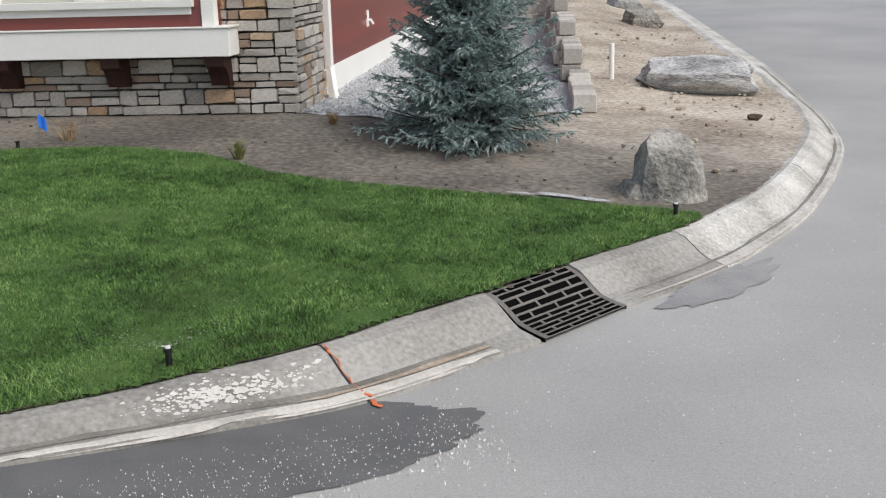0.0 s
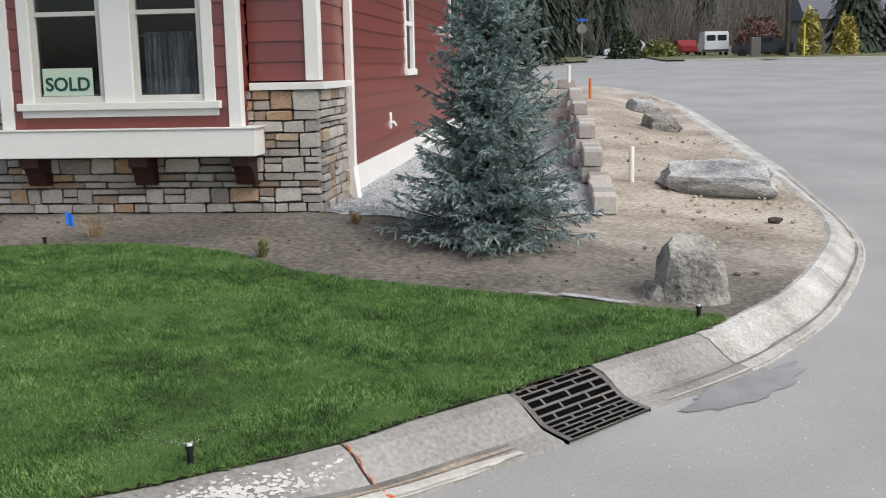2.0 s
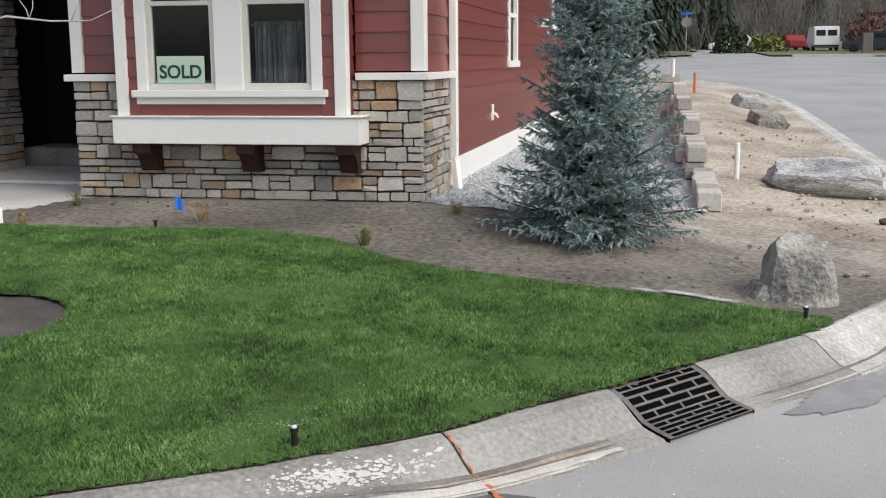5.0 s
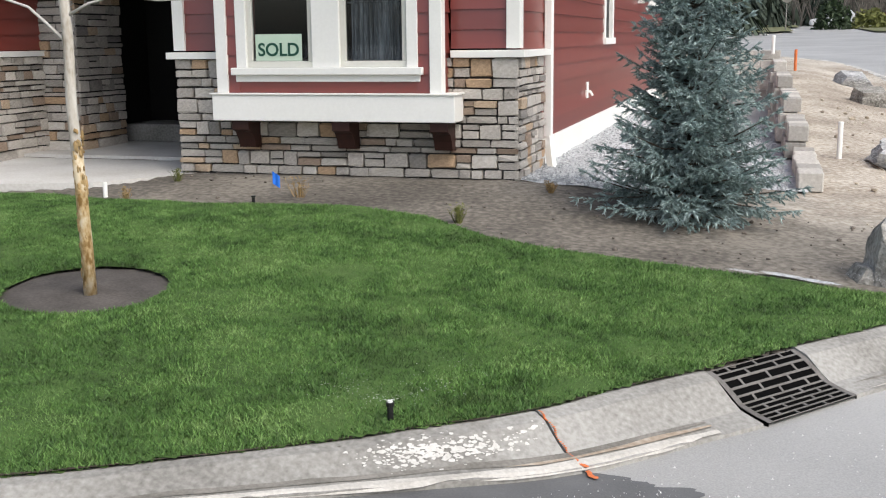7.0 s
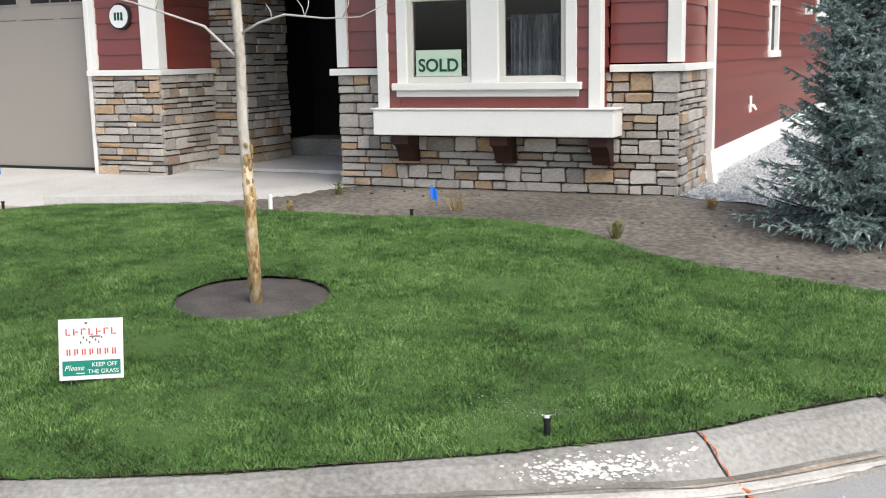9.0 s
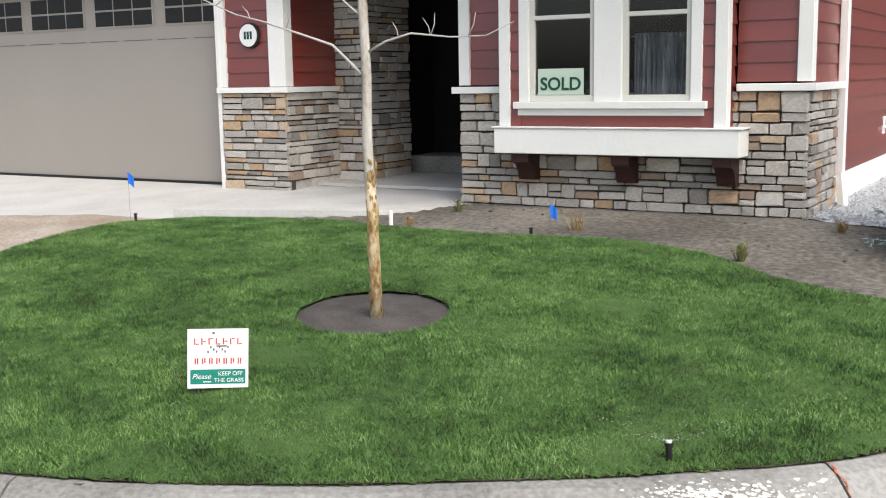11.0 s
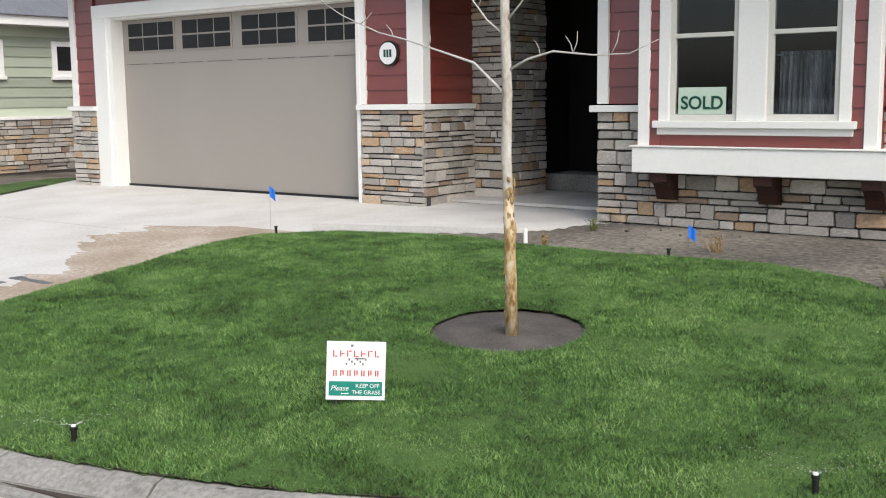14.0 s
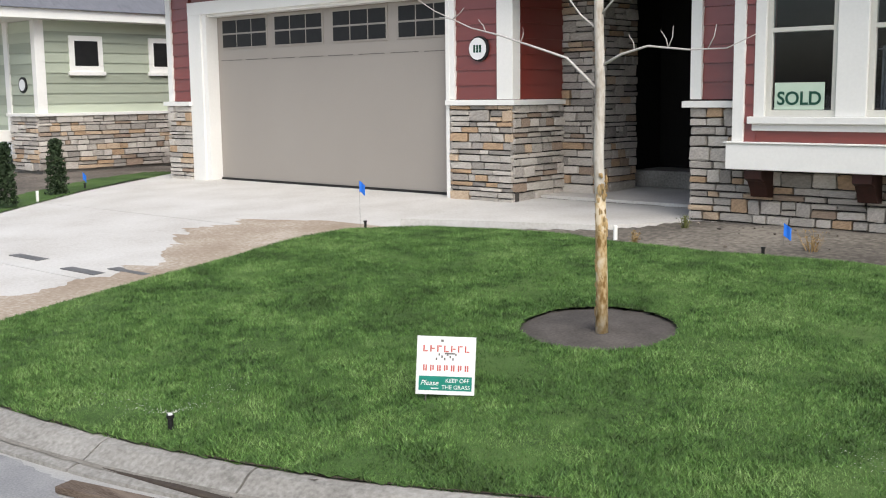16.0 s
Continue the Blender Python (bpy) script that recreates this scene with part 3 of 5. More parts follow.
tagged(put("wet_patch", ragged(7.62, -6.8, radians(27), 1.5, 0.42, 1, lambda x, y: road_z(x, y) + 0.006, 0.1), WETM), "dark damp patch on the asphalt beside the gutter", "wet patch", kind="structure")
DAMP = material("damp_asphalt", [(0.2, 0.2, 0.205), (0.36, 0.354, 0.345)], 0.6, 3, 90, 0.5, 0.006, contrast=1.5)
tagged(put("wet_patch", ragged(10.22, -4.22, radians(52), 0.55, 0.17, 6, lambda x, y: road_z(x, y) + 0.006, 0.3), DAMP), "faint damp patch on the asphalt past the drain", "wet patch", kind="structure")
tagged(put("wet_patch", ragged(3.75, -8.32, radians(4), 1.3, 0.34, 11, lambda x, y: road_z(x, y) + 0.006, 0.2), DAMP), "grey damp patch on the asphalt by the boards", "wet patch", kind="structure")
# the sky's reflection on the water is put into the pale base colour
PUDDLESHEEN = material("puddle", [(0.34, 0.33, 0.31), (0.62, 0.61, 0.6)], 0.15, 14, 60, 0.4, 0.004, spec=0.6, contrast=1.8)
for cx, cy, la, lb, sd in ((9.05, -2.96, 0.1, 0.03, 2), (9.3, -2.97, 0.14, 0.04, 4), (9.52, -3.04, 0.14, 0.035, 8)):
    tagged(put("puddle", ragged(cx, cy, radians(-14), la, lb, sd, lambda x, y: lot_z(x, y) + 0.026, 0.4), PUDDLESHEEN), "small puddle by the lawn, sky reflection in its pale colour", "puddle", kind="structure")
# added dark bar, stands in for the shaded gap along the gutter lip
bm = box(bmesh.new(), -0.419, 0.419, -0.022, 0.022, -0.01, 0.020, 0.004)
bmesh.ops.subdivide_edges(bm, edges=[e for e in bm.edges if abs(e.verts[0].co.x - e.verts[1].co.x) > 0.3], cuts=7)
for v in bm.verts:
    v.co.y += 0.006 * noise.noise(v.co * 9)
bm.transform(Matrix.Translation((5.012, -7.724, road_z(5.012, -7.724) + 0.012)) @ Euler((0, 0, radians(8.5))).to_matrix().to_4x4())
tagged(put("board", bm, POLE), "thin dark bar standing for the gap along the gutter", "board")
bm = box(bmesh.new(), -0.353, 0.353, -0.050, 0.050, -0.01, 0.022, 0.004)
bmesh.ops.subdivide_edges(bm, edges=[e for e in bm.edges if abs(e.verts[0].co.x - e.verts[1].co.x) > 0.3], cuts=7)
for v in bm.verts:
    v.co.y += 0.006 * noise.noise(v.co * 9)
bm.transform(Matrix.Translation((4.998, -7.939, road_z(4.998, -7.939) + 0.012)) @ Euler((0, 0, radians(13.7))).to_matrix().to_4x4())
tagged(put("board", bm, PLANK), "splintered brown board lying on the road edge", "board")

# pale grit scattered over the road
rng = random.Random(8)
vs, fs = [], []
for k in range(9000):
    x, y = rng.uniform(6.2, 14.5), rng.uniform(-9.6, -1.0)
    if inside(KPOLY, x, y) or kerb_gap(x, y) < 0.5:
        continue
    s = 0.003 + 0.006 * rng.random() ** 2
    i, a = len(vs), rng.random() * 6.28
    z = road_z(x, y)
    vs += [(x + s * math.cos(a + q * 2.09), y + s * math.sin(a + q * 2.09), z - 0.002) for q in range(3)] + [(x, y, z + s * 0.9)]
    fs += [(i, i + 1, i + 3), (i + 1, i + 2, i + 3), (i + 2, i, i + 3)]
for k in range(1700):
    t = rng.uniform(0, 1.9)
    e = rng.gauss(0.3, 0.16)
    x, y = 6.75 + 0.83 * t * 1.3 + 0.56 * e, -7.35 + 0.56 * t * 1.3 - 0.83 * e
    if inside(KPOLY, x, y) or kerb_gap(x, y) < 0.46:
        continue
    s = 0.003 + 0.006 * rng.random() ** 2
    i, a = len(vs), rng.random() * 6.28
    vs += [(x + s * math.cos(a + q * 2.09), y + s * math.sin(a + q * 2.09), road_z(x, y)) for q in range(3)] + [(x, y, road_z(x, y) + 0.007 + s * 0.8)]
    fs += [(i, i + 1, i + 3), (i + 1, i + 2, i + 3), (i + 2, i, i + 3)]
tagged(from_arrays("road_grit", vs, fs, GRIT), "pale loose grit scattered on the asphalt", "grit", kind="stuff")

# driveway slabs
drive = tagged(empty("driveway"), "pale concrete driveway with muddy stain along the lawn", "driveway", kind="structure")


def slab(pts, z_at, mat, name, parent, depth=0.15):
    bm = bmesh.new()
    t = [bm.verts.new((x, y, z_at(x, y))) for x, y in pts]
    b = [bm.verts.new((x, y, z_at(x, y) - depth)) for x, y in pts]
    bm.faces.new(t)
    bm.faces.new(b[::-1])
    for k in range(len(pts)):
        bm.faces.new((t[k - 1], b[k - 1], b[k], t[k]))
    bmesh.ops.recalc_face_normals(bm, faces=bm.faces)
    return part(name, bm, mat, parent)


def drive_z(x, y):
    return -0.005 - 0.047 * max(0.0, -0.3 - y) if y > -8 else -0.37


slab([(-6.6, 0.3), (1.2, 0.3), (1.2, -2.3), (1.5, -3.0), (-4.9, -3.0), (-5.5, -2.0)], drive_z, DRIVE, "slab", drive)
slab([(-4.89, -3.012), (1.5, -3.012), (1.8, -4.2), (2.0, -5.6), (-3.4, -5.6), (-4.2, -4.1)], drive_z, DRIVE, "slab", drive)
slab([(-3.39, -5.612), (2.0, -5.612), (2.3, -7.75), (-2.5, -7.95)], drive_z, DRIVE, "slab", drive)
slab([(1.212, 0.3), (3.72, 0.3), (3.72, -0.75), (3.2, -1.55), (1.9, -2.0), (1.212, -2.3)], lambda x, y: -0.008, DRIVE, "walkway", drive)
slab([(1.05, 0.31), (3.7, 0.31), (3.7, 2.7), (1.05, 2.7)], lambda x, y: 0.03, DRIVE, "porch", drive)
bm = bmesh.new()
last = None
for k in range(141):
    t = k / 140
    y = -2.35 - 4.9 * t
    edge = 1.9
    wid = float(np.interp(y, [-7.2, -6.4, -5.4, -4.6, -4.0, -3.4, -2.8, -2.35], [1.0, 1.1, 1.2, 1.5, 2.1, 2.8, 2.9, 1.9])) * (1 + 0.3 * noise.fractal(Vector((t * 11, 3, 0)), 0.8, 2.1, 6))
    row = [bm.verts.new((edge - wid * q, y, drive_z(edge - wid * q, y) + 0.004)) for q in (0, 0.5, 1)]
    if last:
        bm.faces.new((last[0], last[1], row[1], row[0]))
        bm.faces.new((last[1], last[2], row[2], row[1]))
    last = row
bmesh.ops.recalc_face_normals(bm, faces=bm.faces)
tagged(put("mud_stain", bm, SILT), "tan muddy silt stain on the driveway edge", "stain", kind="structure")
bm = bmesh.new()
for cx, cy in ((-0.85, -5.3), (0.3, -5.4), (0.72, -5.18)):
    box(bm, cx - 0.28, cx + 0.28, cy - 0.06, cy + 0.06, drive_z(cx, cy) - 0.004, drive_z(cx, cy) + 0.005)
tagged(put("tyre_scuff", bm, WETM), "dark damp scuffs on the concrete driveway", "stain", kind="structure")

# ---------------------------------------------------------------- stonework and siding
SHAPES = []
for k in range(14):
    bm = bmesh.new()
    bmesh.ops.create_cube(bm, size=1)
    bmesh.ops.bevel(bm, geom=list(bm.edges), offset=0.07, segments=1, affect="EDGES")
    rr = random.Random(k)
    for v in bm.verts:
        v.co.x += rr.uniform(-0.03, 0.03)
        v.co.z += rr.uniform(-0.07, 0.07)
        v.co.y += rr.uniform(-0.1, 0.1)
    me = bpy.data.meshes.new("stone")
    bm.to_mesh(me)
    bm.free()
    me.materials.append(STONE)
    SHAPES.append(me)


def masonry(parent, origin, direction, width, z0, z1, seed, back=0.12, keep=None):
    """Coursed ledgestone on a mortar bed: stones proud by a few centimetres, face towards the right-hand normal of direction."""
    d = Vector((*direction, 0)).normalized()
    nrm = Vector((d.y, -d.x, 0))
    o = Vector((*origin, 0))
    bm = bmesh.new()
    c = [o - nrm * 0.04, o + d * width - nrm * 0.04, o + d * width - nrm * back, o - nrm * back]
    lo = [bm.verts.new((q.x, q.y, z0)) for q in c]
    hi = [bm.verts.new((q.x, q.y, z1)) for q in c]
    bm.faces.new(lo[::-1])
    bm.faces.new(hi)
    for k in range(4):
        bm.faces.new((lo[k], lo[(k + 1) % 4], hi[(k + 1) % 4], hi[k]))
    bmesh.ops.recalc_face_normals(bm, faces=bm.faces)
    bed = part("stone_wall", bm, MORTAR, parent, "grey and tan coursed ledgestone veneer")
    rr = random.Random(seed)
    rot = Euler((0, 0, math.atan2(d.y, d.x)))
    z = z0
    while z < z1 - 0.03:
        h = rr.choice((0.05, 0.06, 0.075, 0.09, 0.11, 0.14))
        if z == z0:
            h = 0.14
        if z1 - z - h < 0.05:
            h = z1 - z
        x = 0.0
        while x < width - 0.01:
            w = rr.uniform(0.26, 0.46) if z == z0 else rr.uniform(0.1, 0.36) if h < 0.1 else rr.uniform(0.12, 0.32)
            if width - x - w < 0.1:
                w = width - x
            rows = [(z, h)]
            if h > 0.11 and rr.random() < 0.35:
                k = rr.uniform(0.4, 0.6) * h
                rows = [(z, k), (z + k, h - k)]
            for zz, hh in rows:
                th = rr.uniform(0.06, 0.09)
                p = o + d * (x + w / 2) + nrm * (rr.uniform(-0.01, 0.018) - th / 2 + 0.012)
                if keep and not keep(p, zz + hh / 2):
                    continue
                st = new("stone", rr.choice(SHAPES))
                st.parent = bed
                st.location, st.rotation_euler = (p.x, p.y, zz + hh / 2), rot
                st.scale = (w - 0.015, th, hh - 0.015)
            x += w
        z += h
    return bed


def siding(parent, origin, direction, width, z0, z1, mat, name="plank", step=0.18, label=""):
    """Lapped boards; each board tilts so that its foot stands proud."""
    d = Vector((*direction, 0)).normalized()
    nrm = Vector((d.y, -d.x, 0))
    z = z0
    o = Vector((*origin, 0))
    while z < z1 - 0.01:
        t = min(z + step, z1)
        bm = bmesh.new()
        prof = ((0.022, z - 0.012), (0.005, t), (-0.08, t), (-0.08, z - 0.012 if z > z0 else z))
        if z == z0:
            prof = ((0.022, z), (0.005, t), (-0.08, t), (-0.08, z))
        ends = []
        for s in (0, width):
            ends.append([bm.verts.new((o + d * s + nrm * u) + Vector((0, 0, q))) for u, q in prof])
        for k in range(4):
            bm.faces.new((ends[0][k], ends[1][k], ends[1][(k + 1) % 4], ends[0][(k + 1) % 4]))
        bm.faces.new(ends[0])
        bm.faces.new(ends[1][::-1])
        bmesh.ops.recalc_face_normals(bm, faces=bm.faces)
        part(name, bm, mat, parent)
        z = t


TOP = 3.0
house = tagged(empty("house", 1.0, 2.0, 0), "red lap-sided house with white trim and ledgestone base", "house")

# garage front: outer face y = -0.16, door in a reveal at y = 0
FRONT = -0.16
siding(house, (-5.85, FRONT), (1, 0), 0.52, 1.19, TOP, RED)
siding(house, (0.14, FRONT), (1, 0), 0.7, 1.19, TOP, RED)
siding(house, (1.02, -0.05), (0, 1), 0.86, 1.19, TOP, RED)
for a, b in ((-5.9, -5.78), (0.03, 0.14), (0.8, 1.04)):
    part("corner_board", boxm(a, b, FRONT - 0.05, FRONT + 0.1, 1.19, TOP), WHITE, house, "white corner board")
part("door_trim", boxm(-5.3, -4.98, FRONT - 0.06, FRONT + 0.06, -0.03, 2.62), WHITE, house, "white door casing")
part("door_trim", boxm(-5.3, 0.14, FRONT - 0.064, FRONT + 0.06, 2.49, 2.68), WHITE, house, "white door casing")
part("door_trim", boxm(-0.0, 0.06, FRONT - 0.058, FRONT + 0.06, -0.03, 2.49), WHITE, house, "white door casing")
part("door_jamb", boxm(-4.985, -4.88, FRONT - 0.03, 0.12, -0.02, 2.49), WHITE, house)
part("door_jamb", boxm(-4.88, 0.0, FRONT + 0.0, 0.12, 2.452, 2.49), WHITE, house)
part("upper_wall", boxm(-5.3, 0.14, FRONT + 0.02, 0.3, 2.68, TOP), RED, house)
masonry(house, (-5.9, FRONT - 0.07), (1, 0), 0.6, -0.05, 1.12, 3)
masonry(house, (0.07, FRONT - 0.06), (1, 0), 0.98, -0.05, 1.12, 5)
masonry(house, (1.05, FRONT - 0.06), (0, 1), 1.02, -0.05, 1.12, 6)
part("stone_cap", boxm(-5.96, -5.27, FRONT - 0.12, FRONT + 0.04, 1.12, 1.185), WHITE, house, "white stone cap")
part("stone_cap", boxm(0.03, 1.11, FRONT - 0.11, FRONT + 0.04, 1.12, 1.185), WHITE, house, "white stone cap")
part("stone_cap", boxm(0.95, 1.1, FRONT + 0.044, 0.8, 1.12, 1.183), WHITE, house, "white stone cap")

garage = part("garage_door", boxm(-4.88, 0.0, 0.02, 0.07, 0.0, 2.452), TAUPE, house, "taupe panelled garage door")
for x0, x1 in ((-4.72, -3.7), (-3.49, -2.49), (-2.25, -1.24), (-1.0, 0.0)):
    x1 = min(x1, -0.08)
    part("window_frame", boxm(x0 - 0.03, x1 + 0.03, 0.006, 0.03, 1.97, 2.43, 0.003), TAUPE, garage)
    w = (x1 - x0 - 0.05) / 3
    for c in range(3):
        for r in range(2):
            a = x0 + c * (w + 0.025)
            part("pane", boxm(a, a + w, 0.0, 0.012, 1.995 + r * 0.21, 1.995 + r * 0.21 + 0.185, 0.0), BLACK, garage, "dark glass pane")
# thin proud strips, darker taupe stands for the shade in panel grooves
for k in range(8):
    a = -4.8 + k * 0.605
    part("panel_groove", boxm(a, a + 0.5, 0.016, 0.03, 1.797, 1.806, 0.0), GROOVE, garage)
part("bottom_seal", boxm(-4.88, 0.0, 0.0, 0.06, -0.02, 0.018, 0.0), BLACK, house)

# entry: stone pier, and a recess whose shade is painted near-black
masonry(house, (1.0, 0.8), (1, 0), 0.5, 0.0, TOP, 11)
masonry(house, (1.5, 0.8), (0, 1), 0.95, 0.0, TOP, 12)
part("entry_wall", boxm(0.9, 3.7, 2.6, 2.75, 0.0, TOP), SHADE, house, "entry wall with its shade painted near-black")
part("front_door", boxm(2.1, 3.05, 2.54, 2.6, 0.04, 2.1), BROWN, house, "dark wooden front door")
part("door_knob", tube(bmesh.new(), [(2.98, 2.54, 1.05), (2.98, 2.48, 1.05)], [0.03, 0.025], 10), WHITE, house)
part("entry_step", boxm(1.36, 3.7, 1.95, 2.6, 0.03, 0.25, 0.01), CONCRETE, house, "pale concrete entry step")
part("entry_wall", boxm(3.75, 3.9, -0.3, 2.75, 0.0, TOP), SHADE, house)
part("entry_ceiling", boxm(1.05, 3.75, -0.55, 2.7, 2.7, 2.8), SHADE, house)
part("entry_wall", boxm(0.95, 1.35, 1.7, 2.6, 0.0, TOP), SHADE, house)

# front room wall with the bay
WALL = -0.6
siding(house, (3.64, WALL), (1, 0), 0.78, 1.18, TOP, RED)
siding(house, (6.4, WALL), (1, 0), 0.53, 1.18, TOP, RED)
part("corner_board", boxm(3.6, 3.72, WALL - 0.05, WALL + 0.1, 1.18, TOP), WHITE, house, "white corner board")
part("corner_board", boxm(6.92, 7.045, WALL - 0.05, WALL + 0.1, 1.18, TOP), WHITE, house, "white corner board")
masonry(house, (3.62, WALL - 0.06), (1, 0), 3.42, -0.14, 1.1, 21)
masonry(house, (7.04, WALL - 0.06), (0, 1), 1.18, -0.16, 1.1, 22)
part("stone_cap", boxm(3.55, 4.4, WALL - 0.12, WALL + 0.05, 1.1, 1.165), WHITE, house, "white stone cap")
part("stone_cap", boxm(6.42, 7.1, WALL - 0.12, WALL + 0.05, 1.1, 1.165), WHITE, house, "white stone cap")
part("stone_cap", boxm(6.93, 7.1, WALL + 0.054, 0.56, 1.1, 1.163), WHITE, house, "white stone cap")

# bay: white skirt box, red body, paired windows
BX0, BX1, BY = 4.209, 6.382, -0.89
part("bay_skirt", boxm(4.157, 6.526, -0.965, WALL - 0.05, 0.534, 0.776, 0.006), WHITE, house, "white bay skirt board")
part("bay_skirt_cap", boxm(4.137, 6.546, -0.98, WALL - 0.05, 0.776, 0.791, 0.003), WHITE, house)
siding(house, (4.302, BY), (1, 0), 0.12, 0.791, TOP, RED)
siding(house, (6.165, BY), (1, 0), 0.13, 0.791, TOP, RED)
part("apron", boxm(4.302, 6.299, BY - 0.01, BY + 0.07, 0.791, 0.910), RED, house)
siding(house, (6.37, BY), (0, 1), 0.27, 0.791, TOP, RED)
siding(house, (4.222, WALL), (0, -1), 0.27, 0.791, TOP, RED)
for a, b in ((4.199, 4.312), (6.289, 6.402)):
    part("corner_board", boxm(a, b, BY - 0.04, BY + 0.08, 0.791, TOP), WHITE, house, "white corner board")
window = part("bay_window", boxm(4.394, 6.196, BY - 0.035, BY + 0.05, 0.894, 0.956), WHITE, house, "white double-hung paired bay window")
part("window_sill", boxm(4.363, 6.227, BY - 0.075, BY + 0.05, 0.956, 1.023, 0.006), WHITE, window)
part("window_frame", boxm(4.405, 4.508, BY - 0.03, BY + 0.06, 1.023, TOP), WHITE, window)
part("window_frame", boxm(5.167, 5.434, BY - 0.03, BY + 0.06, 1.023, TOP), WHITE, window)
part("window_frame", boxm(6.073, 6.176, BY - 0.03, BY + 0.06, 1.023, TOP), WHITE, window)
for a, b in ((4.508, 5.167), (5.434, 6.073)):
    part("sash", boxm(a, b, BY + 0.0, BY + 0.05, 1.023, 1.080), SASH, window)
    part("sash", boxm(a, a + 0.05, BY + 0.0, BY + 0.05, 1.080, TOP), SASH, window)
    part("sash", boxm(b - 0.05, b, BY + 0.0, BY + 0.05, 1.080, TOP), SASH, window)
    part("meeting_rail", boxm(a + 0.05, b - 0.05, BY - 0.006, BY + 0.05, 1.775, 1.816), SASH, window)
    for lo, hi, dy in ((1.080, 1.775, 0.03), (1.816, TOP, 0.015)):
        g = part("pane", boxm(a + 0.05, b - 0.05, BY + dy, BY + dy + 0.005, lo, hi, 0.0), GLASS, window, "dark reflecting glass pane")
        g.visible_shadow = False
# unseen room box behind the panes, indoor shade put into its near-black colour
part("room_back", boxm(4.271, 6.310, 1.6, 1.7, 0.3, TOP), SHADE, house)
part("room_floor", boxm(4.271, 6.310, -0.8, 1.6, 0.807, 0.848), SHADE, house)
part("room_side", boxm(4.219, 4.260, -0.8, 1.6, 0.75, TOP), SHADE, house)
part("room_side", boxm(6.320, 6.361, -0.8, 1.6, 0.75, TOP), SHADE, house)
part("room_ceiling", boxm(4.054, 6.629, -1.0, 1.7, TOP, TOP + 0.1), SHADE, house)
bm = bmesh.new()
rows = []
for k in range(61):
    x = 5.496 + k * 0.0085
    rows.append((bm.verts.new((x, BY + 0.14 + 0.014 * math.sin(k * 1.15) + 0.006 * math.sin(k * 2.9), 1.085)), bm.verts.new((x, BY + 0.14 + 0.01 * math.sin(k * 1.15), 1.630))))
for r, s in zip(rows, rows[1:]):
    bm.faces.new((r[0], s[0], s[1], r[1]))
tagged(put("curtain", bm, CLOTH, None), "sheer grey cafe curtain behind the window glass", "curtain")
tagged(put("curtain_rod", tube(bmesh.new(), [(5.455, BY + 0.14, 1.6), (6.052, BY + 0.14, 1.6)], [0.008, 0.008], 8), CLOTH), "thin grey curtain rod behind the glass", "curtain rod")

card = tagged(put("sold_card", boxm(4.590, 5.053, BY + 0.008, BY + 0.014, 1.085, 1.327, 0.0), MINT), "pale green card sign leaning inside the window", "sign")
txt = bpy.data.curves.new("sold_text", "FONT")
txt.body, txt.size, txt.align_x, txt.extrude = "SOLD", 0.165, "CENTER", 0.001
txt.offset = 0.0035
tob = new("sold_text", txt)
dg = bpy.context.evaluated_depsgraph_get()
tme = bpy.data.meshes.new_from_object(tob.evaluated_get(dg))
bpy.data.objects.remove(tob)
tme.materials.clear()
tme.materials.append(INK)
word = new("lettering", tme)
word.matrix_world = Matrix.Translation((4.822, BY + 0.0045, 1.131)) @ Euler((radians(90), 0, 0)).to_matrix().to_4x4()
word.parent = card

# corbels under the skirt
for cx in (4.42, 5.43, 6.37):
    bm = bmesh.new()
    prof = [(WALL - 0.06, 0.26), (WALL - 0.06, 0.533), (-0.93, 0.533), (-0.93, 0.45), (-0.86, 0.42), (-0.81, 0.35), (-0.78, 0.27)]
    a = [bm.verts.new((cx - 0.085, y, z)) for y, z in prof]
    b = [bm.verts.new((cx + 0.085, y, z)) for y, z in prof]
    bm.faces.new(a)
    bm.faces.new(b[::-1])
    for k in range(len(prof)):
        bm.faces.new((a[k - 1], a[k], b[k], b[k - 1]))
    bmesh.ops.recalc_face_normals(bm, faces=bm.faces)
    part("corbel", bm, BROWN, house, "dark stained timber corbel")

# side wall
SX = 7.0
siding(house, (SX, -0.5), (0, 1), 4.9 + 0.5 - 0.02, 1.165, TOP, RED)
siding(house, (SX, 0.54), (0, 1), 13.44, 0.27, 1.165, RED, step=0.183)
siding(house, (SX, 5.75), (0, 1), 8.2, 1.165, TOP, RED)
siding(house, (SX, 4.88), (0, 1), 0.87, 1.165, 1.21, RED)
part("base_board", boxm(SX - 0.05, SX + 0.03, 0.54, 14.0, -0.12, 0.265), WHITE, house, "white base board")
side_window = part("side_window", boxm(SX - 0.05, SX + 0.035, 4.86, 4.98, 1.21, TOP), WHITE, house, "narrow white-framed side window")
part("window_frame", boxm(SX - 0.05, SX + 0.035, 5.65, 5.77, 1.21, TOP), WHITE, side_window)
part("window_sill", boxm(SX - 0.05, SX + 0.06, 4.8, 5.82, 1.17, 1.26), WHITE, side_window)
part("meeting_rail", boxm(SX - 0.05, SX + 0.02, 4.98, 5.65, 1.86, 1.92), WHITE, side_window)
part("pane", boxm(SX - 0.04, SX - 0.02, 4.98, 5.65, 1.26, TOP), BLACK, side_window, "dark glass pane")
far_window = part("side_window", boxm(SX, SX + 0.05, 10.8, 13.0, 1.78, TOP), WHITE, house, "white gridded side window")
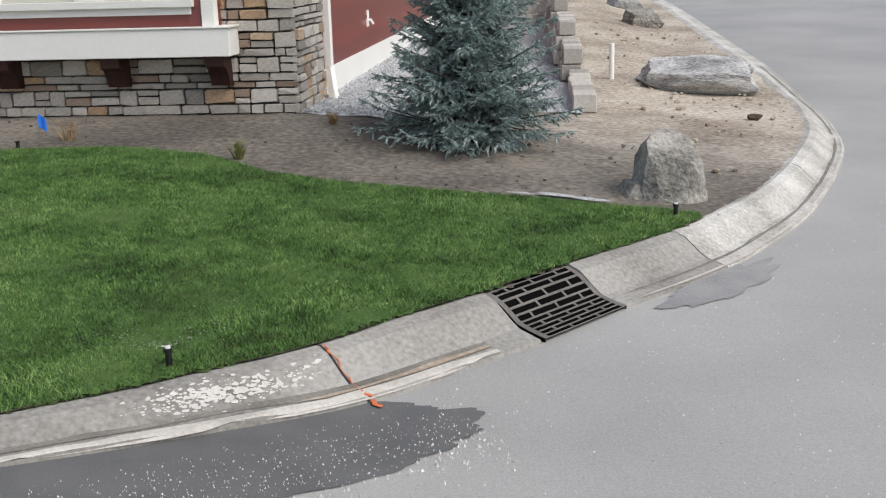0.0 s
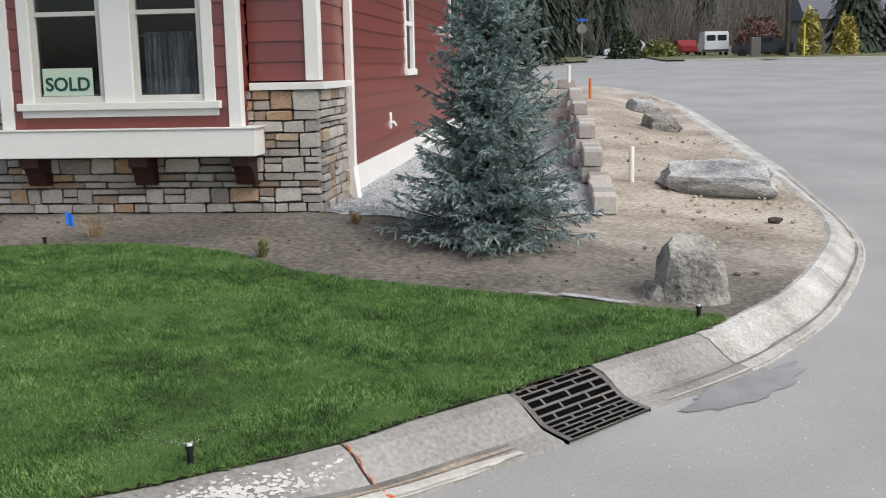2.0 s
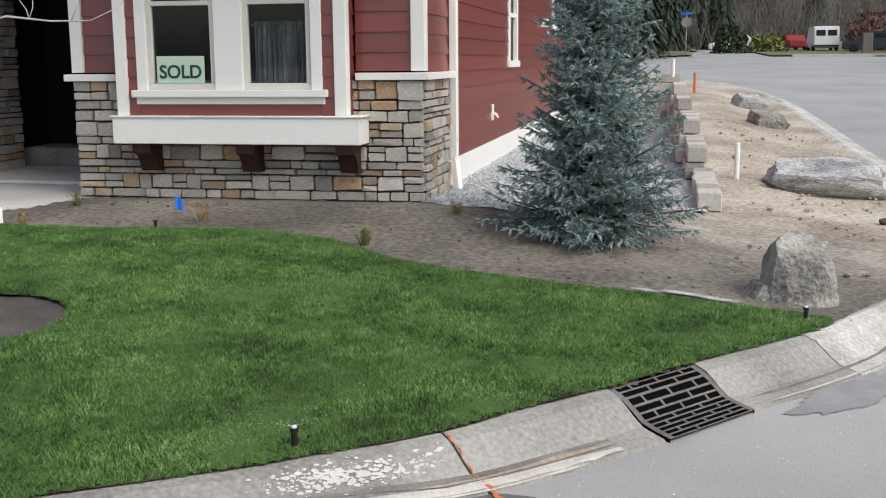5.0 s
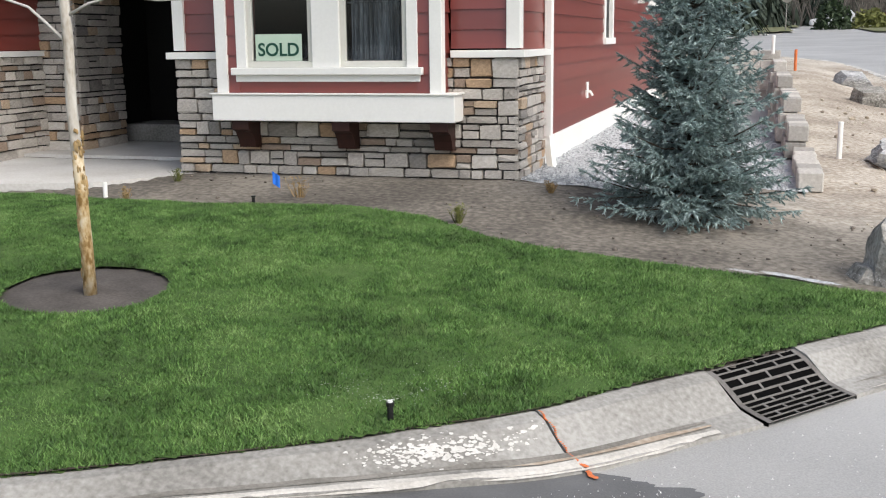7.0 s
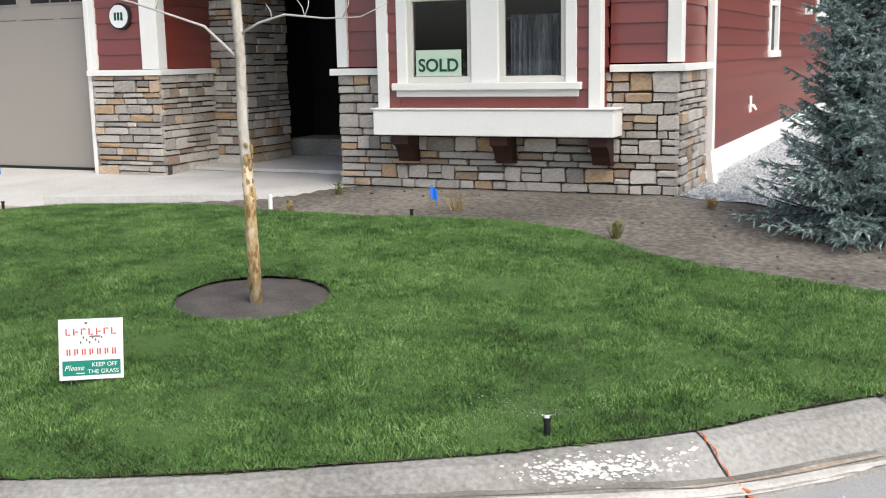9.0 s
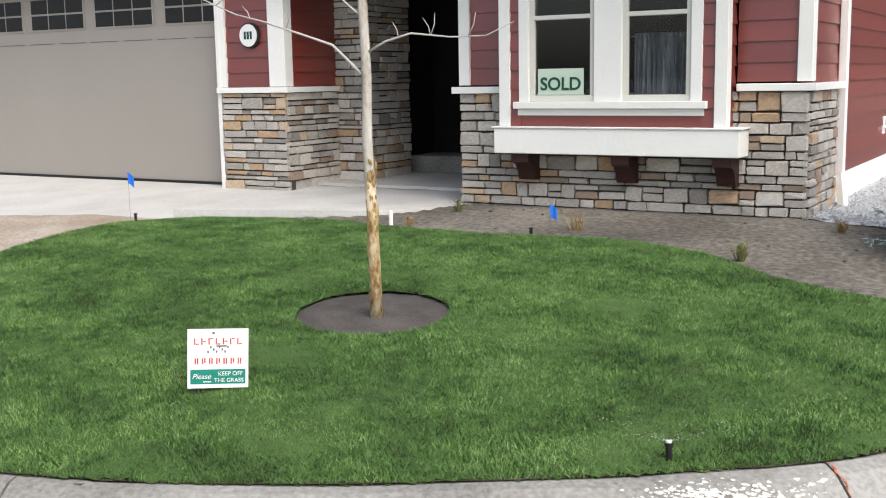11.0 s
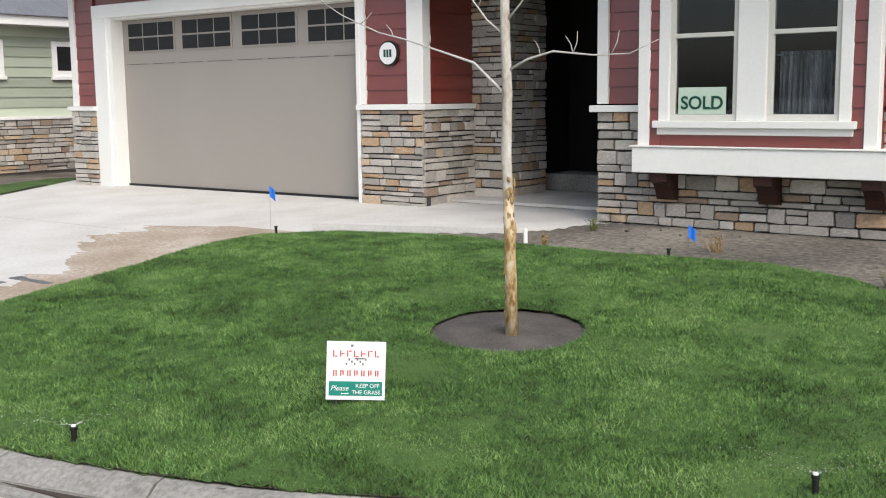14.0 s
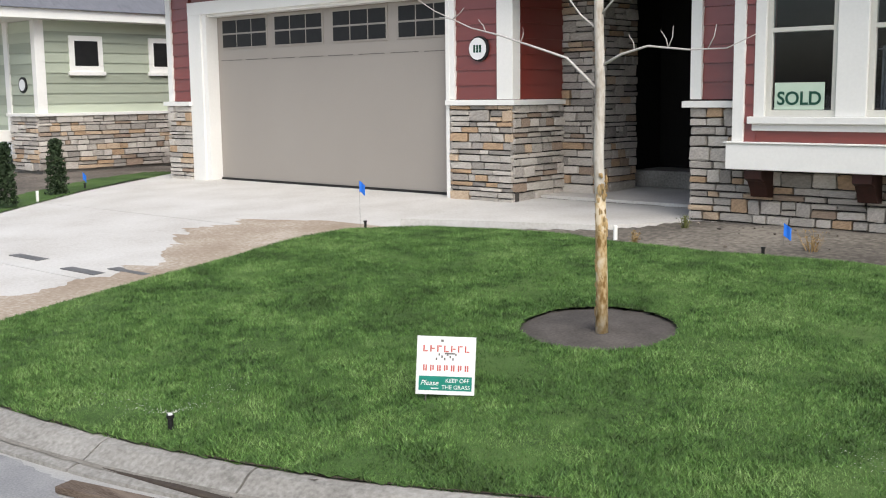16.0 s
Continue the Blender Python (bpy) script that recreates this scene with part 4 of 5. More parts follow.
for k in range(3):
    part("pane", boxm(SX + 0.03, SX + 0.056, 10.95 + k * 0.68, 11.5 + k * 0.68, 1.95, TOP), BLACK, far_window, "dark glass pane")
part("vent_hood", boxm(SX, SX + 0.12, 9.0, 9.14, 1.83, 1.97), WHITE, house, "small white vent hood")
bm = tube(bmesh.new(), [(SX, 3.45, 0.6), (SX + 0.06, 3.45, 0.6), (SX + 0.09, 3.45, 0.55)], [0.018, 0.018, 0.014], 8)
box(bm, SX, SX + 0.03, 3.39, 3.51, 0.52, 0.72, 0.003)
part("hose_tap", bm, WHITE, house, "white hose tap on a backing plate")
bm = box(bmesh.new(), SX + 0.02, SX + 0.1, 0.6, 0.7, 0.28, TOP, 0.008)
part("downpipe", bm, WHITE, house, "white rectangular downpipe")
part("downpipe", tube(bmesh.new(), [(SX + 0.06, 0.65, 0.3), (SX + 0.08, 0.6, 0.22), (SX + 0.16, 0.36, -0.04)], [0.05, 0.05, 0.05], 4), WHITE, house, "white downpipe shoe")

# closing walls, ceiling line and roof
part("back_wall", boxm(-5.8, 6.9, 13.9, 14.0, -0.1, TOP), RED, house)
part("left_wall", boxm(-5.86, -5.76, -0.1, 14.0, -0.1, TOP), RED, house)
part("garage_wall", boxm(0.9, 1.0, 0.1, 14.0, -0.1, TOP), SHADE, house)
part("inner_wall", boxm(6.75, 6.85, -0.5, 4.8, -0.1, TOP), SHADE, house)
bm = bmesh.new()
ro = [bm.verts.new(q) for q in ((-6.3, -0.7, TOP + 0.02), (3.4, -0.7, TOP + 0.02), (3.4, -1.6, TOP + 0.02), (7.4, -1.6, TOP + 0.02), (7.4, 14.4, TOP + 0.02), (-6.3, 14.4, TOP + 0.02))]
pk = [bm.verts.new(q) for q in ((-1.0, 6.5, TOP + 2.6), (2.5, 6.5, TOP + 2.6))]
bm.faces.new(ro[::-1])
for f in ((ro[0], ro[1], pk[1], pk[0]), (ro[1], ro[2], pk[1]), (ro[2], ro[3], pk[1]), (ro[3], ro[4], pk[1]), (ro[4], ro[5], pk[0], pk[1]), (ro[5], ro[0], pk[0])):
    bm.faces.new(f)
bmesh.ops.recalc_face_normals(bm, faces=bm.faces)
part("roof", bm, SHINGLE, house, "grey shingle roof")

# house number disc: plain bars in place of figures
disc = tagged(empty("number_plaque", 0.5, -0.2, 1.79), "round white plaque with black rim on the red siding", "plaque")
part("rim", tube(bmesh.new(), [(0.52, -0.17, 1.79), (0.52, -0.205, 1.79)], [0.15, 0.15], 28), BLACK, disc, "black rim")
part("face", tube(bmesh.new(), [(0.51, -0.2, 1.79), (0.51, -0.214, 1.79)], [0.13, 0.13], 28), SIGNW, disc)
for k in (-1, 0, 1):
    part("bar", boxm(0.51 + k * 0.045 - 0.015, 0.51 + k * 0.045 + 0.015, -0.218, -0.213, 1.745, 1.835, 0.0), INK, disc)

# ---------------------------------------------------------------- gravel strip and block wall
def gravel_edge(x):
    return -0.62 + 1.2 * min(1.0, max(0.0, (x - 8.1) / 0.9))


def gravel_z(x, y):
    return min(0.0 - 0.2 * min(1.0, max(0.0, (x - 7.5) / 1.7)), lot_z(min(x, 9.0), min(y, 0.9)) + 0.012 + 0.2 * max(0.0, y + 0.6))


tagged(sheet("gravel_bed", lambda x, y: y > gravel_edge(x), gravel_z, GRAVEL, 6.95, 9.6, -0.62, 14.0, 0.08, 0.02), "grey crushed gravel strip along the house", "gravel", kind="structure")
vs, fs = [], []
rng = random.Random(3)
for k in range(9000):
    x, y = rng.uniform(7.06, 9.4), -0.7 + 9 * rng.random() ** 1.7
    if y < gravel_edge(x) + 0.02 * rng.random():
        continue
    s, i = rng.uniform(0.009, 0.02), len(vs)
    a = rng.random() * 6.28
    c = Vector((x, y, gravel_z(x, y) + 0.01))
    vs += [c + Vector((s * math.cos(a + q * 1.57), s * math.sin(a + q * 1.57), rng.uniform(-0.3, 0.3) * s)) for q in range(4)] + [c + Vector((0, 0, s * rng.uniform(0.5, 1)))]
    fs += [(i + q, i + (q + 1) % 4, i + 4) for q in range(4)]
tagged(from_arrays("gravel", vs, fs, GRAVEL), "loose grey crushed stones", "gravel", kind="stuff")

wall = tagged(empty("block_wall", 9.65, 0, 0), "stepped retaining wall of pale split-face concrete blocks", "retaining wall")
rng = random.Random(5)
bl = bmesh.new()
bmesh.ops.create_cube(bl, size=1)
bmesh.ops.bevel(bl, geom=list(bl.edges), offset=0.05, segments=1, affect="EDGES")
blm = bpy.data.meshes.new("block")
bl.to_mesh(blm)
bl.free()
blm.materials.append(BLOCKM)
STEPS = [(0.7, 3.3, -0.03), (3.3, 5.3, 0.22), (5.3, 8.5, 0.435), (8.5, 11.0, 0.62), (11.0, 13.4, 0.8)]


def lay(x, y, z, turned=False):
    b = new("block", blm)
    b.parent = wall
    b.matrix_parent_inverse = wall.matrix_world.inverted()
    b.location = (x + rng.uniform(-0.012, 0.012), y, z)
    b.scale = (0.392, 0.24, 0.19) if turned else (0.24, 0.392, 0.19)
    b.rotation_euler = (0, 0, rng.uniform(-0.025, 0.025))


for y0, y1, top in STEPS:
    n = max(1, round((y1 - y0) / 0.4))
    z, course = top, 0
    while z > -0.15:
        # the lower courses run on under the step before them, and each stands a little out from the one above
        for k in range(n):
            lay(9.62 - 0.018 * y0 - 0.035 * course, y0 + (y1 - y0) * (k + 0.5) / n, z - 0.1)
        z -= 0.2
        course += 1
z, course = 0.97, 0
while z > -0.15:
    for k in range(6):
        lay(9.25 - k * 0.4, 13.5 - 0.035 * course, z - 0.1, True)
    z -= 0.2
    course += 1

# ---------------------------------------------------------------- boulders
def broken_rock(centre, size, planes, seed, rough=0.05):
    """A rock split along flat faces: a ball cut back to the planes (normal and distance), then roughened."""
    bm = bmesh.new()
    bmesh.ops.create_icosphere(bm, subdivisions=5, radius=1)
    cuts = [(Vector(n).normalized(), d) for *n, d in planes]
    for v in bm.verts:
        p = v.co.copy()
        for _ in range(2):
            for n, d in cuts:
                over = p.dot(n) - d
                if over > 0:
                    p -= n * over
        k = noise.fractal(p * 2.4 + Vector((seed, 0, seed)), 0.9, 2.1, 6)
        ledge = noise.noise(Vector((p.x * 0.8 + seed, p.y * 0.8, p.z * 6.0)))
        p *= 1 + rough * k + rough * 0.6 * ledge
        v.co = Vector(centre) + Vector((p.x * size[0], p.y * size[1], p.z * size[2]))
    return bm


bm = broken_rock((10.05, -2.74, -0.29), (0.39, 0.33, 0.46), [(-1, -0.1, 0.14, 0.5), (-0.75, 0.1, 0.66, 0.74), (0.97, 0, 0.2, 0.66), (0.05, -1, 0.1, 0.62), (-0.6, -0.8, 0.05, 0.62), (0.25, -0.3, 1, 0.68), (0.65, -0.45, 0.75, 0.76), (0.75, -0.7, -0.1, 0.72), (-0.1, -0.9, 0.6, 0.74), (0, 1, 0.2, 0.7)], 2.0, 0.06)
foot = broken_rock((9.84, -2.78, -0.38), (0.17, 0.2, 0.2), [(-0.8, -0.3, 0.6, 0.6), (0, -1, 0.3, 0.6), (0, 0, 1, 0.75)], 5.0, 0.07)
shard = bpy.data.meshes.new("shard")
foot.to_mesh(shard)
foot.free()
bm.from_mesh(shard)
tagged(put("boulder", bm, ROCK, smooth=False), "grey angular boulder at the tip of the lawn", "boulder")
bm = broken_rock((10.97, 2.65, lot_z(10.97, 2.5) + 0.15), (0.82, 0.5, 0.4), [(-0.05, -0.28, 1, 0.42), (-0.75, 0, -0.66, 0.6), (-0.95, 0, 0.2, 0.76), (0.97, -0.1, 0.1, 0.76), (0, -0.75, -0.65, 0.46), (0.1, -1, 0.15, 0.66), (0, 0, -1, 0.5), (-0.45, -0.85, -0.1, 0.64), (0.45, -0.3, 0.85, 0.56), (0.35, -0.9, -0.3, 0.62)], 7.0, 0.1)
tagged(put("slab_boulder", bm, SLATE), "long flat layered grey rock on the dirt strip", "boulder")
bm = broken_rock((10.95, 9.9, lot_z(10.95, 9.9) + 0.12), (0.42, 0.34, 0.24), [(0, -0.3, 1, 0.6), (-0.9, -0.3, 0.1, 0.65), (0.9, 0, 0.4, 0.65), (0.2, -1, 0, 0.65)], 4.0, 0.06)
tagged(put("boulder", bm, ROCK), "brown squared rock on the dirt strip", "boulder")
bm = broken_rock((10.85, 13.2, lot_z(10.85, 13.2) + 0.1), (0.44, 0.34, 0.26), [(0.2, -0.3, 1, 0.6), (-0.9, -0.3, 0.3, 0.65), (0.9, 0, 0.4, 0.65)], 9.0, 0.07)
tagged(put("boulder", bm, SLATE), "small grey rock on the dirt strip", "boulder")
rng = random.Random(12)
bm = bmesh.new()
for k in range(160):
    x, y = rng.uniform(9.9, 11.9), rng.uniform(-2.2, 9)
    if not inside(KPOLY, x, y) or kerb_gap(x, y) < 0.15:
        continue
    s = 0.012 + 0.03 * rng.random() ** 3
    rock(bm, (x, y, lot_z(x, y) + 0.02), (s, s, s * 0.7), k, 0.3, 1)
tagged(put("clods", bm, DIRT), "scattered clods of dry earth", "earth clods", kind="stuff")
bm = bmesh.new()
for k in range(220):
    x, y = rng.uniform(3.8, 10.2), rng.uniform(-3.6, -0.8)
    if inside(LAWN, x, y):
        continue
    s = 0.006 + 0.016 * rng.random() ** 3
    rock(bm, (x, y, lot_z(x, y) + 0.008), (s, s, s * 0.7), k, 0.3, 1)
tagged(put("soil_clods", bm, SOIL), "small clods of damp soil on the bed", "earth clods", kind="stuff")
bm = rock(bmesh.new(), (11.32, 0.97, lot_z(11.32, 0.97) + 0.03), (0.07, 0.05, 0.04), 3, 0.4, 2)
tagged(put("clod", bm, SBARK), "dark lump of earth on the dirt strip", "earth clod")

# ---------------------------------------------------------------- soil ring under the young tree
bm = bmesh.new()
cx, cy, cr = RING
rings = []
for r in (0.0, 0.15, 0.3, 0.44, 0.52):
    rings.append([bm.verts.new((cx + r * (1 + 0.05 * math.sin(3 * a + 1)) * math.cos(a), cy + r * (1 + 0.05 * math.sin(2 * a)) * math.sin(a),
                                lot_z(cx + r * math.cos(a), cy + r * math.sin(a)) + (0.014 - 0.022 * (r / 0.5) ** 2 + 0.008 * noise.noise(Vector((a * 3, r * 9, 0)))))) for a in [k / 30 * math.tau for k in range(30)]])
for r, s in zip(rings, rings[1:]):
    for k in range(30):
        bm.faces.new((r[k], r[(k + 1) % 30], s[(k + 1) % 30], s[k]))
tagged(put("soil_ring", bm, RINGSOIL, smooth=True), "round dug ring of dark soil in the lawn", "soil", kind="structure")

# ---------------------------------------------------------------- young bare tree
young = tagged(empty("young_tree", 5.36, -4.84, -0.18), "young bare tree with pale peeling bark staked in a soil ring", "tree")
path = [(5.375, -4.85, -0.22), (5.372, -4.85, 0.1), (5.36, -4.85, 0.5), (5.34, -4.85, 0.9), (5.35, -4.85, 1.28), (5.335, -4.85, 1.7), (5.32, -4.84, 2.3), (5.31, -4.83, 3.2), (5.3, -4.8, 4.2)]
part("trunk", tube(bmesh.new(), path, [0.037, 0.034, 0.032, 0.032, 0.03, 0.028, 0.024, 0.017, 0.006], 14), BARK, young, smooth=True)
GOLD = material("peeled_bark", [(0.2, 0.115, 0.035), (0.42, 0.3, 0.15), (0.56, 0.47, 0.33)], 0.8, 9, 40, 0.6, 0.008, stretch=(1, 1, 0.5), contrast=2.2)
part("lower_bark", tube(bmesh.new(), [(5.375, -4.85, -0.22), (5.372, -4.85, 0.1), (5.363, -4.85, 0.42), (5.355, -4.85, 0.66)], [0.0395, 0.0365, 0.0345, 0.0325], 14), GOLD, young, "golden peeling bark", smooth=True)
bm = bmesh.new()
rng = random.Random(2)
for k in range(150):
    z = rng.uniform(-0.17, 0.78)
    a = rng.random() * 6.28
    c = Vector((5.365, -4.85, z)) + Vector((math.cos(a), math.sin(a), 0)) * 0.029
    s = rng.uniform(0.006, 0.02)
    bmesh.ops.create_icosphere(bm, subdivisions=1, radius=1, matrix=Matrix.LocRotScale(c, None, (s * 0.7, s * 0.7, s * rng.uniform(0.8, 2.5))))
part("peeling_bark", bm, DRY, young, "tan peeling bark flakes")


def limb(start, pts, r0, twigs):
    bm, r0 = bmesh.new(), r0 * 0.68
    pts = [Vector(start)] + [Vector(p) for p in pts]
    tube(bm, pts, [r0 * (1 - 0.8 * k / (len(pts) - 1)) for k in range(len(pts))], 7)
    for i, d in twigs:
        a = pts[i].lerp(pts[min(i + 1, len(pts) - 1)], 0.5)
        d = Vector(d)
        tube(bm, [a, a + d * 0.5 + Vector((0.012, 0, 0)), a + d], [r0 * 0.4, r0 * 0.3, r0 * 0.14], 5)
    part("branch", bm, TWIG, young, smooth=True)


limb((5.34, -4.85, 1.27), [(5.25, -4.85, 1.35), (5.1, -4.84, 1.47), (4.9, -4.83, 1.53), (4.55, -4.8, 1.63), (4.29, -4.78, 1.69), (3.95, -4.76, 1.82), (3.7, -4.74, 1.95)], 0.016, [(3, (0.02, 0, 0.09)), (4, (-0.06, 0, 0.08)), (5, (0.1, 0, 0.07)), (5, (-0.12, 0, 0.02))])
limb((5.36, -4.85, 1.42), [(5.5, -4.86, 1.48), (5.68, -4.87, 1.52), (5.95, -4.88, 1.49), (6.18, -4.89, 1.49), (6.36, -4.9, 1.56)], 0.014, [(2, (0.03, 0, 0.12)), (2, (-0.05, 0, 0.1)), (3, (0.05, 0, 0.13)), (1, (-0.04, 0, 0.09))])
limb((5.34, -4.85, 1.62), [(5.2, -4.84, 1.72), (5.05, -4.82, 1.88), (4.9, -4.8, 2.1)], 0.012, [(1, (0.02, 0, 0.1))])
limb((5.335, -4.85, 1.7), [(5.45, -4.86, 1.8), (5.6, -4.9, 1.95), (5.8, -4.92, 2.2)], 0.012, [(1, (0.03, 0, 0.1))])
for k in range(8):
    a, z = k * 2.4, 2.0 + k * 0.25
    c = Vector((5.32, -4.84, z))
    d = Vector((math.cos(a), math.sin(a), 0))
    limb(c, [c + d * 0.3 + Vector((0, 0, 0.2)), c + d * 0.6 + Vector((0, 0, 0.5))], 0.011, [(1, (0.03, 0.02, 0.1))])


# ---------------------------------------------------------------- spruce
def spruce(cx, cy, base, height, radius, seed):
    th = tagged(empty("spruce_tree", cx, cy, base), "dense young blue spruce in the bare soil bed", "tree")
    part("trunk", tube(bmesh.new(), [(cx, cy, base - 0.05), (cx + 0.02, cy, base + height * 0.5), (cx, cy, base + height)], [0.06, 0.035, 0.006], 9), SBARK, th)
    rng = random.Random(seed)
    vs, fs = [], []
    bv = bmesh.new()

    def tuft(p, d, ln, wd):
        """A shoot: a spindle of needles, three crossed kites and side needles."""
        side = d.cross(Vector((0, 0, 1)))
        if side.length < 1e-3:
            side = Vector((1, 0, 0))
        side.normalize()
        up = side.cross(d).normalized()
        for k in range(7):
            a = k / 7 * math.tau + rng.random()
            o = side * math.cos(a) + up * math.sin(a)
            b = p + d * (ln * (k % 4) / 5)
            tip = b + o * wd + d * (ln * 0.55)
            w = side * math.sin(a) * wd * 0.34 - up * math.cos(a) * wd * 0.34
            i = len(vs)
            vs.extend([b - w, b + w, tip])
            fs.append((i, i + 1, i + 2))
        i = len(vs)
        vs.extend([p - side * wd * 0.4, p + side * wd * 0.4, p + d * ln])
        fs.append((i, i + 1, i + 2))

    z = 0.03
    while z < height * 0.97:
        f = z / height
        reach = radius * (1 - f) ** 1.15 * (1 + 0.12 * math.sin(z * 17))
        n = max(4, int(12 * (1 - f) + 3))
        for k in range(n):
            a = k / n * math.tau + rng.random() * 0.7
            r = reach * rng.uniform(0.6, 1.12)
            droop = rng.uniform(0.0, 0.4) * (1 - f) - 0.45 * f
            lift, zj = rng.uniform(0.1, 0.45), rng.uniform(-0.05, 0.09)
            pts = []
            m = 7
            for s in range(m + 1):
                t = s / m
                pts.append(Vector((cx + math.cos(a) * r * t, cy + math.sin(a) * r * t, base + z + zj + 0.1 * (1 - f) - droop * r * t + lift * r * t * t + rng.uniform(-0.012, 0.012))))
            tube(bv, pts[::3], [0.011, 0.007, 0.003], 4)
            for s in range(1, m + 1):
                t = s / m
                d = (pts[s] - pts[s - 1]).normalized()
                sd = d.cross(Vector((0, 0, 1))).normalized()
                sl = 0.34 * r * (1.05 - t) + 0.03
                for sg in (-1, 1):
                    q = max(1, int(sl / 0.032))
                    dd = (d * 0.75 + sd * sg * 0.75 + Vector((0, 0, rng.uniform(-0.75, 0.4)))).normalized()
                    for j in range(q + 1):
                        tuft(pts[s] + dd * (sl * j / (q + 1)), (dd + Vector((rng.uniform(-.5, .5), rng.uniform(-.5, .5), rng.uniform(-.9, .25)))).normalized(), 0.062, 0.017)
                tuft(pts[s - 1], d, 0.065, 0.018)
                tuft((pts[s - 1] + pts[s]) / 2, d, 0.065, 0.018)
            tuft(pts[-1], (pts[-1] - pts[-2]).normalized(), 0.08, 0.016)
        z += 0.07 + 0.05 * f
    tagged(part("twig_work", bv, SBARK, th), kind="stuff")
    cr = from_arrays("crown", [tuple(v) for v in vs], fs, NEEDLE)
    cr.parent = th
    cr.matrix_parent_inverse = th.matrix_world.inverted()
    return th


spruce(8.6, -1.35, -0.2, 3.3, 0.78, 4)


# ---------------------------------------------------------------- small planting, flags, stubs, sprinklers
def plant(x, y, h, w, mat, label, name="shrub", n=60, seed=1):
    rng = random.Random(seed)
    z0 = lot_z(x, y)
    vs, fs = [], []
    for k in range(n):
        a, l, r = rng.random() * 6.28, h * rng.uniform(0.4, 1), w * rng.random()
        p = Vector((x + r * 0.3 * math.cos(a), y + r * 0.3 * math.sin(a), z0 - 0.01))
        q = Vector((x + r * math.cos(a), y + r * math.sin(a), z0 + l))
        s = Vector((math.sin(a), -math.cos(a), 0)) * 0.005
        i = len(vs)
        vs.extend([tuple(p - s), tuple(p + s), tuple(q)])
        fs.append((i, i + 1, i + 2))
        for j in range(4):
            c = p.lerp(q, rng.uniform(0.3, 1))
            b = Vector((rng.uniform(-1, 1), rng.uniform(-1, 1), rng.uniform(0, 1))) * 0.022
            i = len(vs)
            vs.extend([tuple(c), tuple(c + b + s * 1.5), tuple(c + b * 1.3 - s)])
            fs.append((i, i + 1, i + 2))
    return tagged(from_arrays(name, vs, fs, mat), label, "shrub")


plant(6.9, -2.22, 0.17, 0.09, SHRUB, "small yellow-green shrub in the soil bed", seed=1)
plant(5.34, -1.7, 0.2, 0.17, DRY, "leafless straw-coloured shrub in the soil bed", n=26, seed=2)
plant(3.85, -1.15, 0.13, 0.1, SHRUB, "small sparse shrub beside the walkway", n=30, seed=3)
plant(3.9, -2.12, 0.12, 0.07, DRY, "small dry plant at the lawn edge", n=30, seed=4)
plant(7.4, -1.0, 0.1, 0.07, DRY, "small tuft of dry grass by the gravel", n=60, seed=5)


def flag(x, y, z, h=0.18):
    th = tagged(empty("marker_flag", x, y, z), "small blue marker flag on a thin wire", "flag", group="marker flags")
    part("wire", tube(bmesh.new(), [(x, y, z - 0.03), (x, y, z + h - 0.01)], [0.0012, 0.0012], 5), IRON, th)
    bm = boxm(-0.002, 0.062, -0.001, 0.001, h - 0.11, h, 0.0)
    bmesh.ops.subdivide_edges(bm, edges=[e for e in bm.edges if abs(e.verts[0].co.x - e.verts[1].co.x) > 0.03], cuts=4)
    for v in bm.verts:
        v.co.y += 0.01 * math.sin(v.co.x * 90)
        v.co.z -= v.co.x * 0.7
    bm.transform(Matrix.Translation((x, y, z)) @ Euler((0, 0, radians(25))).to_matrix().to_4x4())
    part("flag", bm, BLUE, th)


flag(5.0, -1.5, lot_z(5.0, -1.5))
flag(0.9, -2.58, drive_z(0.9, -2.58), 0.5)
flag(-6.4, -1.5, -0.06)


def stub(x, y, z, h=0.14, r=0.02):
    bm = tube(bmesh.new(), [(x, y, z - 0.05), (x, y, z + h - 0.01), (x, y, z + h)], [r, r, r * 0.8], 12)
    tagged(put("pipe_stub", bm, WHITE), "white plastic pipe stub standing in the soil", "pipe", group="pipe stubs")


stub(3.6, -1.96, -0.08)
stub(10.0, 2.9, lot_z(10.0, 2.9), 0.42, 0.03)
stub(-5.0, -3.0, -0.12, 0.14)
stub(9.3, 13.2, 0.95, 0.32, 0.035)


